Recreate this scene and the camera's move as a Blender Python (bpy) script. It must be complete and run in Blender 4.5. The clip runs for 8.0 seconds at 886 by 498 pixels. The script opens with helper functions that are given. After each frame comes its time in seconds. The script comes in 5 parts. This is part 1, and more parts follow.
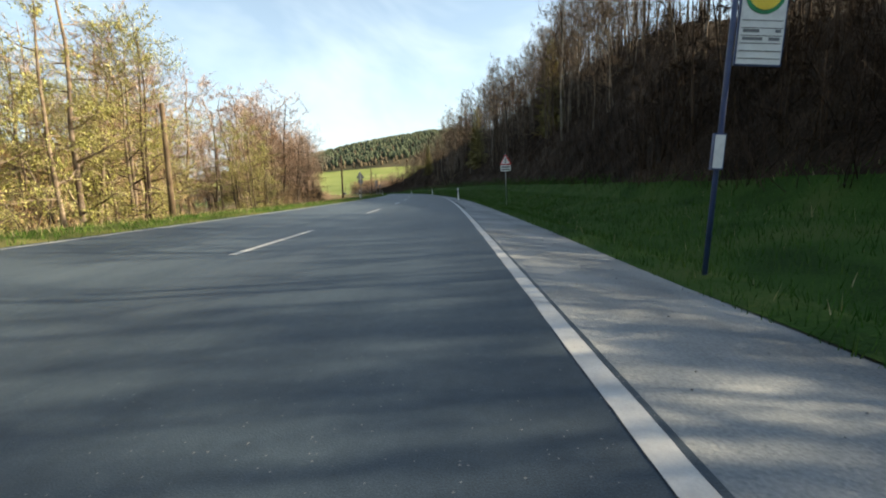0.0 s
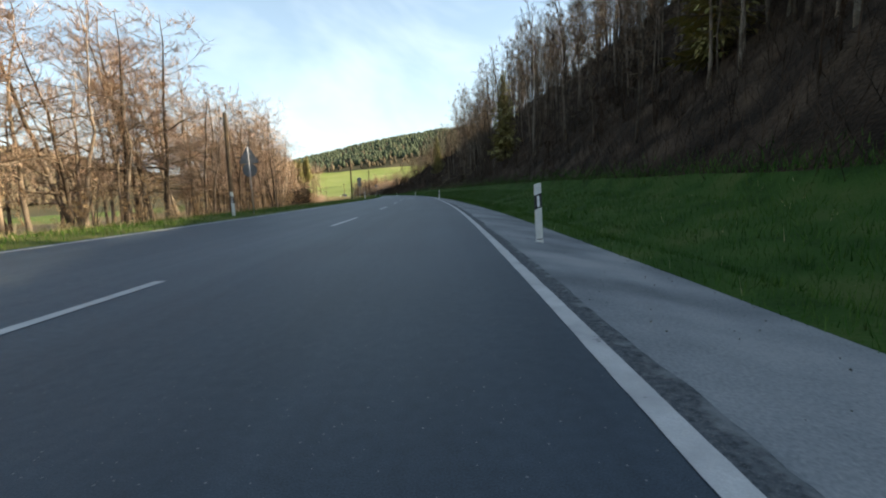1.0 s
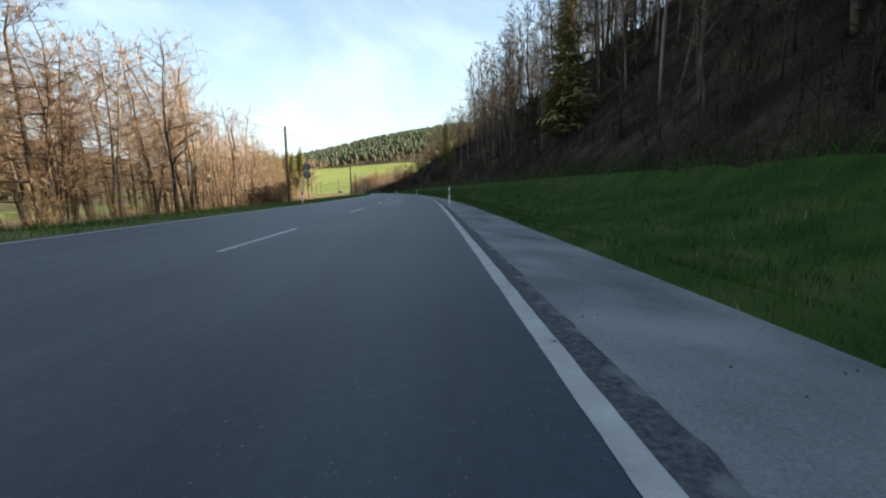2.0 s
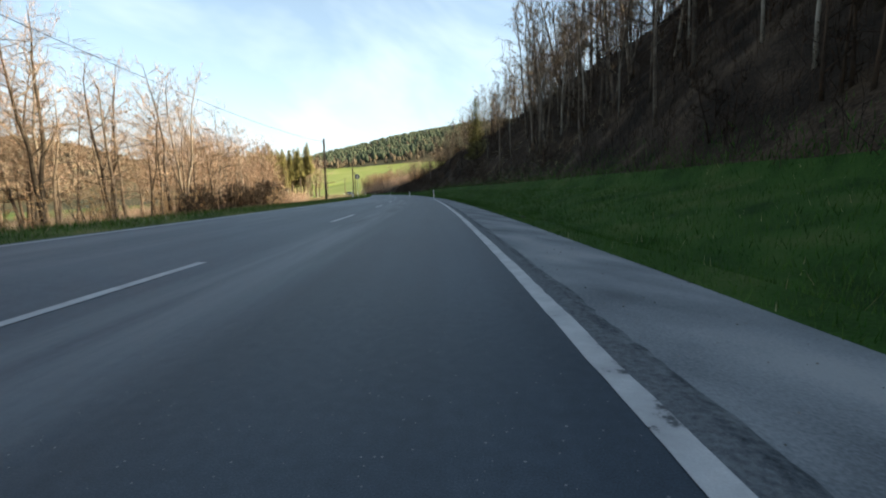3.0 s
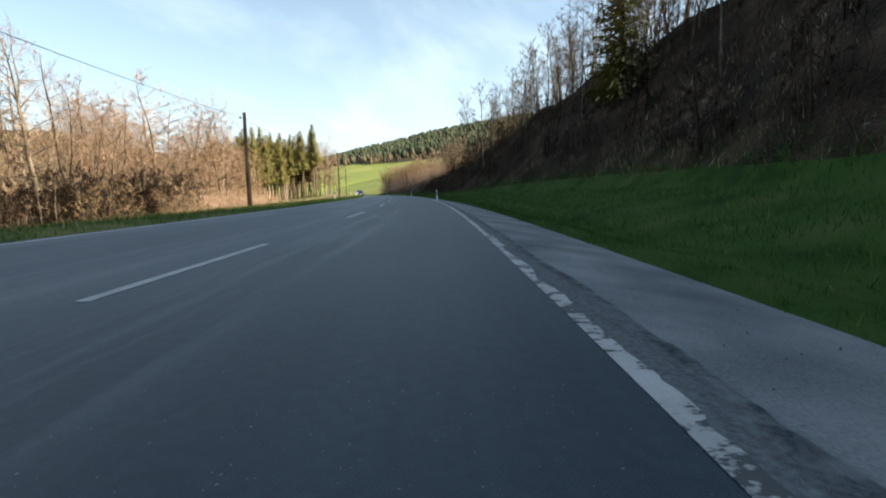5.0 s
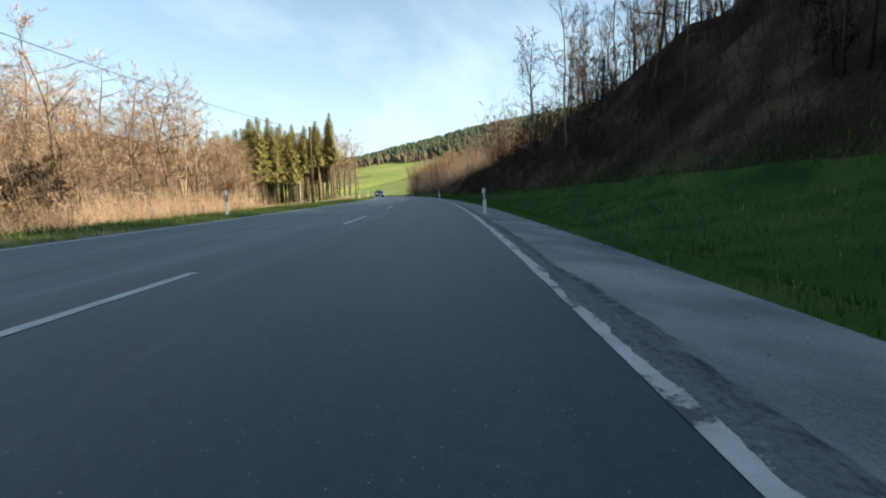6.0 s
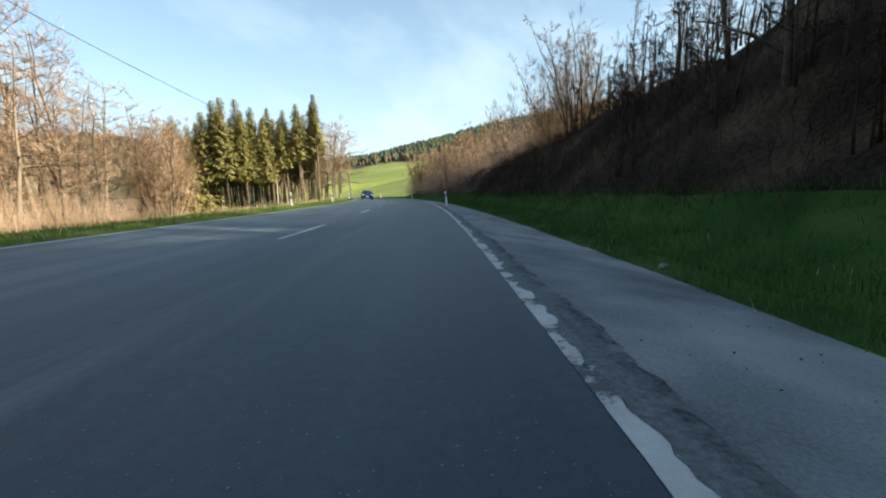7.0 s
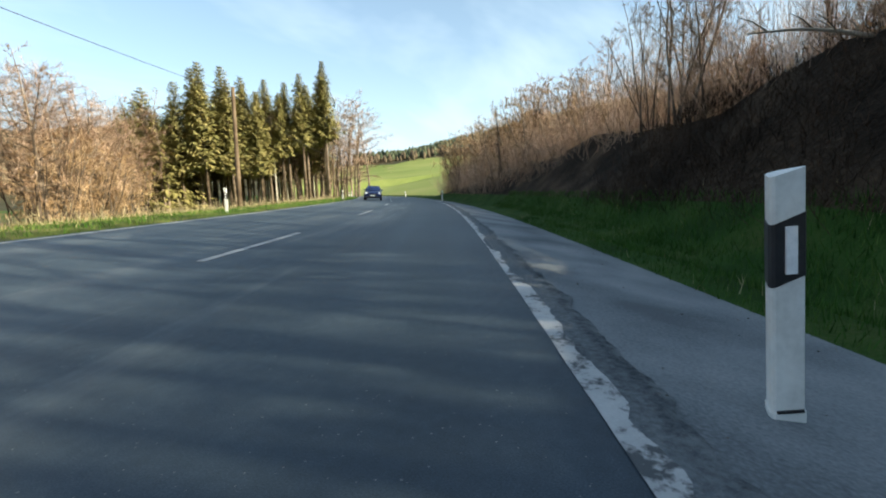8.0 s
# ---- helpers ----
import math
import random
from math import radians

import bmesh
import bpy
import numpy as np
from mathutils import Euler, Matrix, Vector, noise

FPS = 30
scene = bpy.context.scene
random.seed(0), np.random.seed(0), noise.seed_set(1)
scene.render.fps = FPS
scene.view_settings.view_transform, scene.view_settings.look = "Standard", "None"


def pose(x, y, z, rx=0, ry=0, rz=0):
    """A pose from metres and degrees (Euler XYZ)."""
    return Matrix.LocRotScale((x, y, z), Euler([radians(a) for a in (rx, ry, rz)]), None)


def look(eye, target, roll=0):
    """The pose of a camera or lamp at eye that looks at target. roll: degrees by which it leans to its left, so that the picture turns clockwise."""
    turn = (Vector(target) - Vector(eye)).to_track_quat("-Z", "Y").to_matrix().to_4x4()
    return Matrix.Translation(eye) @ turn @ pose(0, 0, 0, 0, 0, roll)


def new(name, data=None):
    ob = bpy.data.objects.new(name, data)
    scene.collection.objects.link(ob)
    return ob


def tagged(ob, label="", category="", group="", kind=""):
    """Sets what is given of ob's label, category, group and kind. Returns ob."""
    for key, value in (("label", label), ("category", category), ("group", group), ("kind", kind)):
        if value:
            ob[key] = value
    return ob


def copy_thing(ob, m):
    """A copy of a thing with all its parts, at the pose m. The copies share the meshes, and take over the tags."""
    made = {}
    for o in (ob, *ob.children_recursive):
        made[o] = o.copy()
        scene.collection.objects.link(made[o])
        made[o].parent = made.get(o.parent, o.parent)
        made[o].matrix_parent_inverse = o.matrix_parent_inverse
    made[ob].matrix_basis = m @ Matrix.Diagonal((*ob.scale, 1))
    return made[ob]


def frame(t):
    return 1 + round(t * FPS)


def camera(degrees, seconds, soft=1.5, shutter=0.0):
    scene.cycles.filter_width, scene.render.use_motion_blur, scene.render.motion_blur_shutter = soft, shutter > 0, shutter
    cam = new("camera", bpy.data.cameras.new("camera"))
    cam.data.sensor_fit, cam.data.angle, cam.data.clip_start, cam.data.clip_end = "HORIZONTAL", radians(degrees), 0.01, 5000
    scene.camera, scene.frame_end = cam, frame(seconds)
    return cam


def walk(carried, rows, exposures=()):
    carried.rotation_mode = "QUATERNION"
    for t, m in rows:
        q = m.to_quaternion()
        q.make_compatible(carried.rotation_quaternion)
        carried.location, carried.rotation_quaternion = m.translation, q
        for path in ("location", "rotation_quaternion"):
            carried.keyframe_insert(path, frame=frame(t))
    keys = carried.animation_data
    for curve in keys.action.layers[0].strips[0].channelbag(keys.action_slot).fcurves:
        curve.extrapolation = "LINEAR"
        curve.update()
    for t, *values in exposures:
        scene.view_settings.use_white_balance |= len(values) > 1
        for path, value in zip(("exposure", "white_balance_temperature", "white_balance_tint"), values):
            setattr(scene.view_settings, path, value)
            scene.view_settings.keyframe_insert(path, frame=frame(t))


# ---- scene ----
EYE = 0.85  # height of the lens over the lane


def aim(x, y, yaw, pitch, roll):
    """A pose of the camera from its place on the road and three angles in degrees."""
    a, b = radians(yaw), radians(pitch)
    ahead = Vector((-math.sin(a) * math.cos(b), math.cos(a) * math.cos(b), math.sin(b)))
    eye = Vector((x, y, EYE))
    return look(eye, eye + ahead, roll)


cam = camera(90.0, 8.0, soft=2.0, shutter=0.0)
PATH = [
    (0.0, aim(-0.64, -0.37, 1.22, -7.65, -2.68)),
    (0.5, aim(-0.76, 13.66, 1.79, -7.73, -2.75)),
    (1.0, aim(-1.23, 29.59, 2.74, -7.49, -2.90)),
    (1.5, aim(-1.80, 44.54, 3.09, -7.83, -2.52)),
    (3.0, aim(-5.77, 88.22, 6.53, -7.59, -2.25)),
    (3.5, aim(-7.62, 102.46, 8.28, -7.73, -2.05)),
    (4.0, aim(-9.89, 117.10, 10.36, -7.63, -2.09)),
    (4.5, aim(-12.31, 131.41, 10.44, -7.59, -1.72)),
    (5.0, aim(-15.02, 145.47, 11.82, -7.57, -1.95)),
    (6.5, aim(-24.72, 184.45, 17.91, -7.40, -2.43)),
    (7.0, aim(-28.78, 197.93, 18.07, -7.37, -2.41)),
    (7.5, aim(-33.01, 210.63, 20.83, -7.36, -1.69)),
    (8.0, aim(-38.08, 223.79, 23.16, -7.48, -1.72)),
]
walk(cam, PATH, [(0.0, 1.54, 6800, 3), (1.5, 1.57, 6600, 2), (5.0, 1.46, 6550, 2), (6.5, 1.32, 6200, -1), (8.0, 1.38, 6200, -1)])

# ---- world and sun ----
SUN_AZ, SUN_EL = 85.0, 25.0      # degrees from +y towards +x, and over the horizon
world = bpy.data.worlds.new("world")
scene.world = world
world.use_nodes = True
wn, wl = world.node_tree.nodes, world.node_tree.links
sky = wn.new("ShaderNodeTexSky")
sky.sky_type, sky.sun_disc = "NISHITA", False
sky.sun_elevation, sky.sun_rotation = radians(SUN_EL), radians(SUN_AZ)
sky.air_density, sky.dust_density, sky.ozone_density = 1.0, 0.6, 1.0
# thin streaky cloud and pale haze towards the horizon
wtc, wsep = wn.new("ShaderNodeTexCoord"), wn.new("ShaderNodeSeparateXYZ")
wl.new(wtc.outputs["Generated"], wsep.inputs[0])


def wmath(op, a, b=None, c=None):
    node = wn.new("ShaderNodeMath")
    node.operation = op
    for k, v in enumerate((a, b, c)):
        if v is None:
            continue
        if isinstance(v, (int, float)):
            node.inputs[k].default_value = v
        else:
            wl.new(v, node.inputs[k])
    return node.outputs[0]


wz = wmath("MAXIMUM", wsep.outputs["Z"], 0.0)
wlow = wmath("ADD", wz, 0.12)
wcomb = wn.new("ShaderNodeCombineXYZ")
wl.new(wmath("DIVIDE", wsep.outputs["X"], wlow), wcomb.inputs["X"])
wl.new(wmath("DIVIDE", wsep.outputs["Y"], wlow), wcomb.inputs["Y"])
wmap = wn.new("ShaderNodeMapping")
wmap.inputs["Rotation"].default_value = (0, 0, radians(-28))
wmap.inputs["Scale"].default_value = (1.0, 0.5, 1.0)
wl.new(wcomb.outputs[0], wmap.inputs["Vector"])
wnoise = wn.new("ShaderNodeTexNoise")
wnoise.inputs["Scale"].default_value, wnoise.inputs["Detail"].default_value, wnoise.inputs["Roughness"].default_value = 0.9, 5.0, 0.55
wnoise.inputs["Distortion"].default_value = 0.4
wl.new(wmap.outputs[0], wnoise.inputs["Vector"])
wramp = wn.new("ShaderNodeValToRGB")
wramp.color_ramp.elements[0].position, wramp.color_ramp.elements[1].position = 0.46, 0.68
wl.new(wnoise.outputs["Fac"], wramp.inputs[0])
whaze = wmath("MULTIPLY_ADD", wmath("POWER", wmath("SUBTRACT", 1.0, wz), 6.0), 0.85, 0.17)
wfade = wn.new("ShaderNodeMapRange")
wfade.inputs["From Min"].default_value, wfade.inputs["From Max"].default_value = 0.35, 0.75
wfade.inputs["To Min"].default_value, wfade.inputs["To Max"].default_value = 0.5, 0.08
wl.new(wz, wfade.inputs["Value"])
wcloud = wmath("MINIMUM", wmath("MULTIPLY_ADD", wramp.outputs[0], wfade.outputs[0], whaze), 0.95)
wmix = wn.new("ShaderNodeMix")
wmix.data_type = "RGBA"
wl.new(wcloud, wmix.inputs["Factor"])
wl.new(sky.outputs[0], wmix.inputs["A"])
wmix.inputs["B"].default_value = (4.6, 5.2, 5.9, 1)
wl.new(wmix.outputs["Result"], wn["Background"].inputs["Color"])
wn["Background"].inputs["Strength"].default_value = 0.086
sun = new("sun", bpy.data.lights.new("sun", "SUN"))
sun.data.energy, sun.data.angle, sun.data.color = 5.0, radians(0.6), (1.0, 0.82, 0.6)
_a, _e = radians(SUN_AZ), radians(SUN_EL)
sun.matrix_world = look((60, 100, 60), (60 - math.sin(_a) * math.cos(_e), 100 - math.cos(_a) * math.cos(_e), 60 - math.sin(_e)))

# ---- materials ----


def material(name, stops, scale=3.0, rough=0.85, bump=0.3, fine=40.0, bump_dist=0.02, metal=0.0, island=0.0, obj_random=0.0, detail=6.0):
    """A node material: base colours over large noise, fine grain and relief, in metres."""
    m = bpy.data.materials.new(name)
    m.use_nodes = True
    n, l = m.node_tree.nodes, m.node_tree.links
    b = n["Principled BSDF"]
    b.inputs["Roughness"].default_value, b.inputs["Metallic"].default_value = rough, metal
    if rough >= 0.8:
        b.inputs["Specular IOR Level"].default_value = 0.08
    tc = n.new("ShaderNodeNewGeometry")
    big, small = n.new("ShaderNodeTexNoise"), n.new("ShaderNodeTexNoise")
    big.inputs["Scale"].default_value, big.inputs["Detail"].default_value = scale, detail
    small.inputs["Scale"].default_value, small.inputs["Detail"].default_value = fine, 3.0
    for t in (big, small):
        l.new(tc.outputs["Position"], t.inputs["Vector"])
    mix = n.new("ShaderNodeMath")
    mix.operation = "MULTIPLY_ADD"
    l.new(small.outputs["Fac"], mix.inputs[0])
    mix.inputs[1].default_value = 0.45
    sub = n.new("ShaderNodeMath")
    sub.operation = "ADD"
    l.new(big.outputs["Fac"], sub.inputs[0])
    sub.inputs[1].default_value = -0.22
    l.new(sub.outputs[0], mix.inputs[2])
    fac = mix.outputs[0]
    if island or obj_random:
        src = tc.outputs["Random Per Island"] if island else n.new("ShaderNodeObjectInfo").outputs["Random"]
        add = n.new("ShaderNodeMath")
        add.operation = "MULTIPLY_ADD"
        l.new(src, add.inputs[0])
        add.inputs[1].default_value = island or obj_random
        sh = n.new("ShaderNodeMath")
        sh.operation = "ADD"
        l.new(fac, sh.inputs[0])
        sh.inputs[1].default_value = -0.5 * (island or obj_random)
        l.new(sh.outputs[0], add.inputs[2])
        fac = add.outputs[0]
    ramp = n.new("ShaderNodeValToRGB")
    while len(ramp.color_ramp.elements) < len(stops):
        ramp.color_ramp.elements.new(0.5)
    for k, c in enumerate(stops):
        ramp.color_ramp.elements[k].position = 0.3 + 0.4 * k / max(1, len(stops) - 1)
        ramp.color_ramp.elements[k].color = (*c, 1)
    l.new(fac, ramp.inputs[0])
    l.new(ramp.outputs[0], b.inputs["Base Color"])
    if bump:
        bp = n.new("ShaderNodeBump")
        bp.inputs["Strength"].default_value, bp.inputs["Distance"].default_value = bump, bump_dist
        l.new(small.outputs["Fac"], bp.inputs["Height"])
        l.new(bp.outputs[0], b.inputs["Normal"])
    return m


M_GROUND = material("meadow soil", [(0.045, 0.075, 0.018), (0.09, 0.13, 0.03), (0.16, 0.15, 0.06)], 0.15, 0.95, 0.5, 3.0, 0.1)
# brown litter darkened in its colour to deepen the hillside's shade
M_LITTER_SHADE = material("shaded leaf litter", [(0.0106, 0.0079, 0.0057), (0.0299, 0.0216, 0.015), (0.081, 0.0572, 0.0378)], 0.45, 0.95, 0.8, 9.0, 0.08)
M_FIELD = material("spring field", [(0.1445, 0.187, 0.051), (0.204, 0.238, 0.0723), (0.255, 0.2635, 0.102)], 0.02, 0.95, 0.2, 1.5, 0.1)
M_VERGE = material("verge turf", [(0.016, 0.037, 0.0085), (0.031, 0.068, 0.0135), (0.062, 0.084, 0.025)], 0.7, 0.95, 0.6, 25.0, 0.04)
# left verge: drier turf, also brightened in colour for the sun on it
M_VERGE_DRY_SUN = material("sunlit dry verge turf", [(0.0425, 0.0638, 0.0153), (0.085, 0.1062, 0.0255), (0.17, 0.153, 0.0595)], 0.5, 0.95, 0.6, 25.0, 0.04)
# dry yellowish blades with the verge's sunlit outer edge painted in
M_BLADE_DRY_SUN = material("sunlit dry grass blades", [(0.051, 0.085, 0.017), (0.102, 0.1403, 0.0298), (0.204, 0.1955, 0.0765)], 0.4, 0.8, 0.0, 10.0, island=0.5)
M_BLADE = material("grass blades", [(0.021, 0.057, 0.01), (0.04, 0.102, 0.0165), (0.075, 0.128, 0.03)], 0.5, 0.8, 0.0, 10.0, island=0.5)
# brighter copy of the grass blades, sunlight put into the green
M_BLADE_SUN = material("sunlit far verge blades", [(0.036, 0.0855, 0.0126), (0.0675, 0.1395, 0.0216), (0.126, 0.18, 0.0405)], 0.5, 0.8, 0.0, 10.0, island=0.5)
M_DRY = material("dry grass", [(0.238, 0.187, 0.102), (0.374, 0.306, 0.1785), (0.4675, 0.3995, 0.2465)], 0.6, 0.9, 0.0, 10.0, island=0.5)
M_GRAVEL = material("compacted gravel", [(0.115, 0.125, 0.135), (0.195, 0.21, 0.222), (0.28, 0.288, 0.292)], 0.7, 0.95, 0.7, 55.0, 0.012)


def road_surface():
    """Old asphalt: blotches, polished wheel tracks, pale stone specks and fine relief; the map's u is metres left of the edge line, v metres along."""
    m = bpy.data.materials.new("worn asphalt")
    m.use_nodes = True
    n, l = m.node_tree.nodes, m.node_tree.links
    b = n["Principled BSDF"]

    put, tex, span, blend = graph(m)
    uv, sep, geo = n.new("ShaderNodeUVMap"), n.new("ShaderNodeSeparateXYZ"), n.new("ShaderNodeNewGeometry")
    l.new(uv.outputs[0], sep.inputs[0])
    where = geo.outputs["Position"]
    blotch = tex(where, 0.35, 5)
    long_streak = tex(uv.outputs[0], 1.0, 5, (1.6, 0.06, 1), 0.6)
    grain = tex(where, 140.0, 2)
    mid = tex(where, 14.0, 4)
    # pale scuffed streaks beside the wheel tracks, strongest next to the centre line
    scuff = tex(uv.outputs[0], 1.0, 7, (2.4, 0.13, 1), 0.62)
    patchy = tex(uv.outputs[0], 1.0, 3, (0.5, 0.035, 1))
    beside = put("MAXIMUM", put("MULTIPLY", span(sep.outputs["X"], 1.9, 2.7, 0.0, 1.0), span(sep.outputs["X"], 3.9, 3.3, 0.0, 1.0)), span(sep.outputs["X"], 4.1, 4.8, 0.0, 0.8))
    late = span(sep.outputs["Y"], 60.0, 105.0, 0.15, 1.0)
    pale = put("MULTIPLY", put("MULTIPLY_ADD", put("ADD", scuff, put("MULTIPLY_ADD", patchy, 1.1, -0.55)), 3.4, -1.5, True), put("MULTIPLY", beside, late))
    val = put("ADD", put("MULTIPLY_ADD", blotch, 0.5, -0.25), put("MULTIPLY_ADD", long_streak, 0.9, -0.45))
    val = put("ADD", val, put("ADD", put("MULTIPLY_ADD", grain, 1.3, -0.65), put("MULTIPLY_ADD", mid, 0.5, -0.25)))
    # paler base across the far lane, standing in for sky light on it
    val = put("ADD", val, span(sep.outputs["X"], 2.6, 4.6, 0.42, 0.72))
    ramp = n.new("ShaderNodeValToRGB")
    ramp.color_ramp.elements.new(0.5)
    for k, (p, c) in enumerate(((0.1, (0.0175, 0.0275, 0.039)), (0.5, (0.03, 0.045, 0.0625)), (0.95, (0.06, 0.081, 0.101)))):
        ramp.color_ramp.elements[k].position, ramp.color_ramp.elements[k].color = p, (*c, 1)
    l.new(val, ramp.inputs[0])
    col = blend(put("MULTIPLY", pale, 0.8), ramp.outputs[0], (0.125, 0.142, 0.155))
    for size, reach, share, tone in ((19.0, 0.07, 0.74, 0.22), (42.0, 0.14, 0.8, 0.18)):
        vor = n.new("ShaderNodeTexVoronoi")
        vor.inputs["Scale"].default_value = size
        l.new(where, vor.inputs["Vector"])
        pick = n.new("ShaderNodeSeparateColor")
        l.new(vor.outputs["Color"], pick.inputs[0])
        speck = put("MULTIPLY", put("LESS_THAN", vor.outputs["Distance"], put("MULTIPLY", pick.outputs["Green"], reach * 1.6)), put("GREATER_THAN", pick.outputs["Red"], share))
        col = blend(put("MULTIPLY", speck, 0.7), col, (tone, tone, tone))
    l.new(col, b.inputs["Base Color"])
    l.new(put("MULTIPLY_ADD", mid, -0.06, 0.62), b.inputs["Roughness"])
    b.inputs["Specular IOR Level"].default_value = 0.34
    bp = n.new("ShaderNodeBump")
    bp.inputs["Strength"].default_value, bp.inputs["Distance"].default_value = 0.3, 0.005
    l.new(put("ADD", grain, put("MULTIPLY", mid, 0.2)), bp.inputs["Height"])
    l.new(bp.outputs[0], b.inputs["Normal"])
    return m


def graph(m):
    """Short hands for building a node tree: a maths node and a noise texture."""
    n, l = m.node_tree.nodes, m.node_tree.links

    def put(op, a, b=None, c=None, clamp=False):
        k = n.new("ShaderNodeMath")
        k.operation, k.use_clamp = op, clamp
        for i, v in enumerate((a, b, c)):
            if isinstance(v, (int, float)):
                k.inputs[i].default_value = v
            elif v is not None:
                l.new(v, k.inputs[i])
        return k.outputs[0]

    def tex(src, scale, detail, stretch=(1, 1, 1), roughness=0.5):
        t, mp = n.new("ShaderNodeTexNoise"), n.new("ShaderNodeMapping")
        mp.inputs["Scale"].default_value = stretch
        l.new(src, mp.inputs["Vector"])
        l.new(mp.outputs[0], t.inputs["Vector"])
        t.inputs["Scale"].default_value, t.inputs["Detail"].default_value, t.inputs["Roughness"].default_value = scale, detail, roughness
        return t.outputs["Fac"]

    def span(v, lo, hi, to_lo, to_hi):
        k = n.new("ShaderNodeMapRange")
        k.interpolation_type = "SMOOTHSTEP"
        for key, val in (("From Min", lo), ("From Max", hi), ("To Min", to_lo), ("To Max", to_hi)):
            k.inputs[key].default_value = val
        l.new(v, k.inputs["Value"])
        return k.outputs[0]

    def blend(fac, a, b):
        k = n.new("ShaderNodeMix")
        k.data_type = "RGBA"
        for sock, v in ((k.inputs["Factor"], fac), (k.inputs["A"], a), (k.inputs["B"], b)):
            if isinstance(v, tuple):
                sock.default_value = (*v, 1)
            elif isinstance(v, float):
                sock.default_value = v
            else:
                l.new(v, sock)
        return k.outputs["Result"]

    return put, tex, span, blend


def worn_paint(base, late):
    """Road paint flaked off in patches, more of it further along the road (map v) and on its outer side (map u)."""
    m = bpy.data.materials.new("flaked road paint")
    m.use_nodes = True
    n, l = m.node_tree.nodes, m.node_tree.links
    b = n["Principled BSDF"]
    b.inputs["Roughness"].default_value = 0.7
    put, tex, span, blend = graph(m)
    uv, sep, geo = n.new("ShaderNodeUVMap"), n.new("ShaderNodeSeparateXYZ"), n.new("ShaderNodeNewGeometry")
    l.new(uv.outputs[0], sep.inputs[0])
    patch = tex(geo.outputs["Position"], 3.0, 8.0, roughness=0.62)
    flake = tex(geo.outputs["Position"], 28.0, 5.0, roughness=0.65)
    fine = tex(geo.outputs["Position"], 120.0, 3.0)
    ribs = tex(uv.outputs[0], 1.0, 3.0, (6.0, 14.0, 1.0), 0.65)
    worn = put("ADD", span(sep.outputs["Y"], 60.0, 210.0, base, base + late), span(sep.outputs["X"], 0.03, -0.05, 0.0, 0.05))
    ribbed = put("MULTIPLY", span(sep.outputs["Y"], 96.0, 104.0, 0.0, 1.0), span(sep.outputs["Y"], 118.0, 112.0, 0.0, 1.0))
    ribbed = put("MAXIMUM", ribbed, put("MULTIPLY", span(sep.outputs["Y"], 138.0, 146.0, 0.0, 0.8), span(sep.outputs["Y"], 166.0, 158.0, 0.0, 1.0)))
    have = put("ADD", put("MULTIPLY_ADD", flake, 0.35, -0.175), patch)
    have = put("ADD", have, put("MULTIPLY", put("SUBTRACT", ribs, 0.55), put("MULTIPLY", ribbed, 8.0 * late)))
    sharp = put("MULTIPLY_ADD", put("SUBTRACT", have, worn), 14.0, 0.5, True)
    tone = blend(put("MULTIPLY_ADD", fine, 1.2, -0.1, True), (0.36, 0.365, 0.37), (0.62, 0.63, 0.63))
    tone = blend(put("MULTIPLY_ADD", patch, 2.2, -0.75, True), (0.3, 0.305, 0.31), tone)
    l.new(blend(sharp, (0.062, 0.068, 0.074), tone), b.inputs["Base Color"])
    bp = n.new("ShaderNodeBump")
    bp.inputs["Strength"].default_value, bp.inputs["Distance"].default_value = 0.6, 0.006
    l.new(put("ADD", sharp, put("MULTIPLY", flake, 0.5)), bp.inputs["Height"])
    l.new(bp.outputs[0], b.inputs["Normal"])
    return m


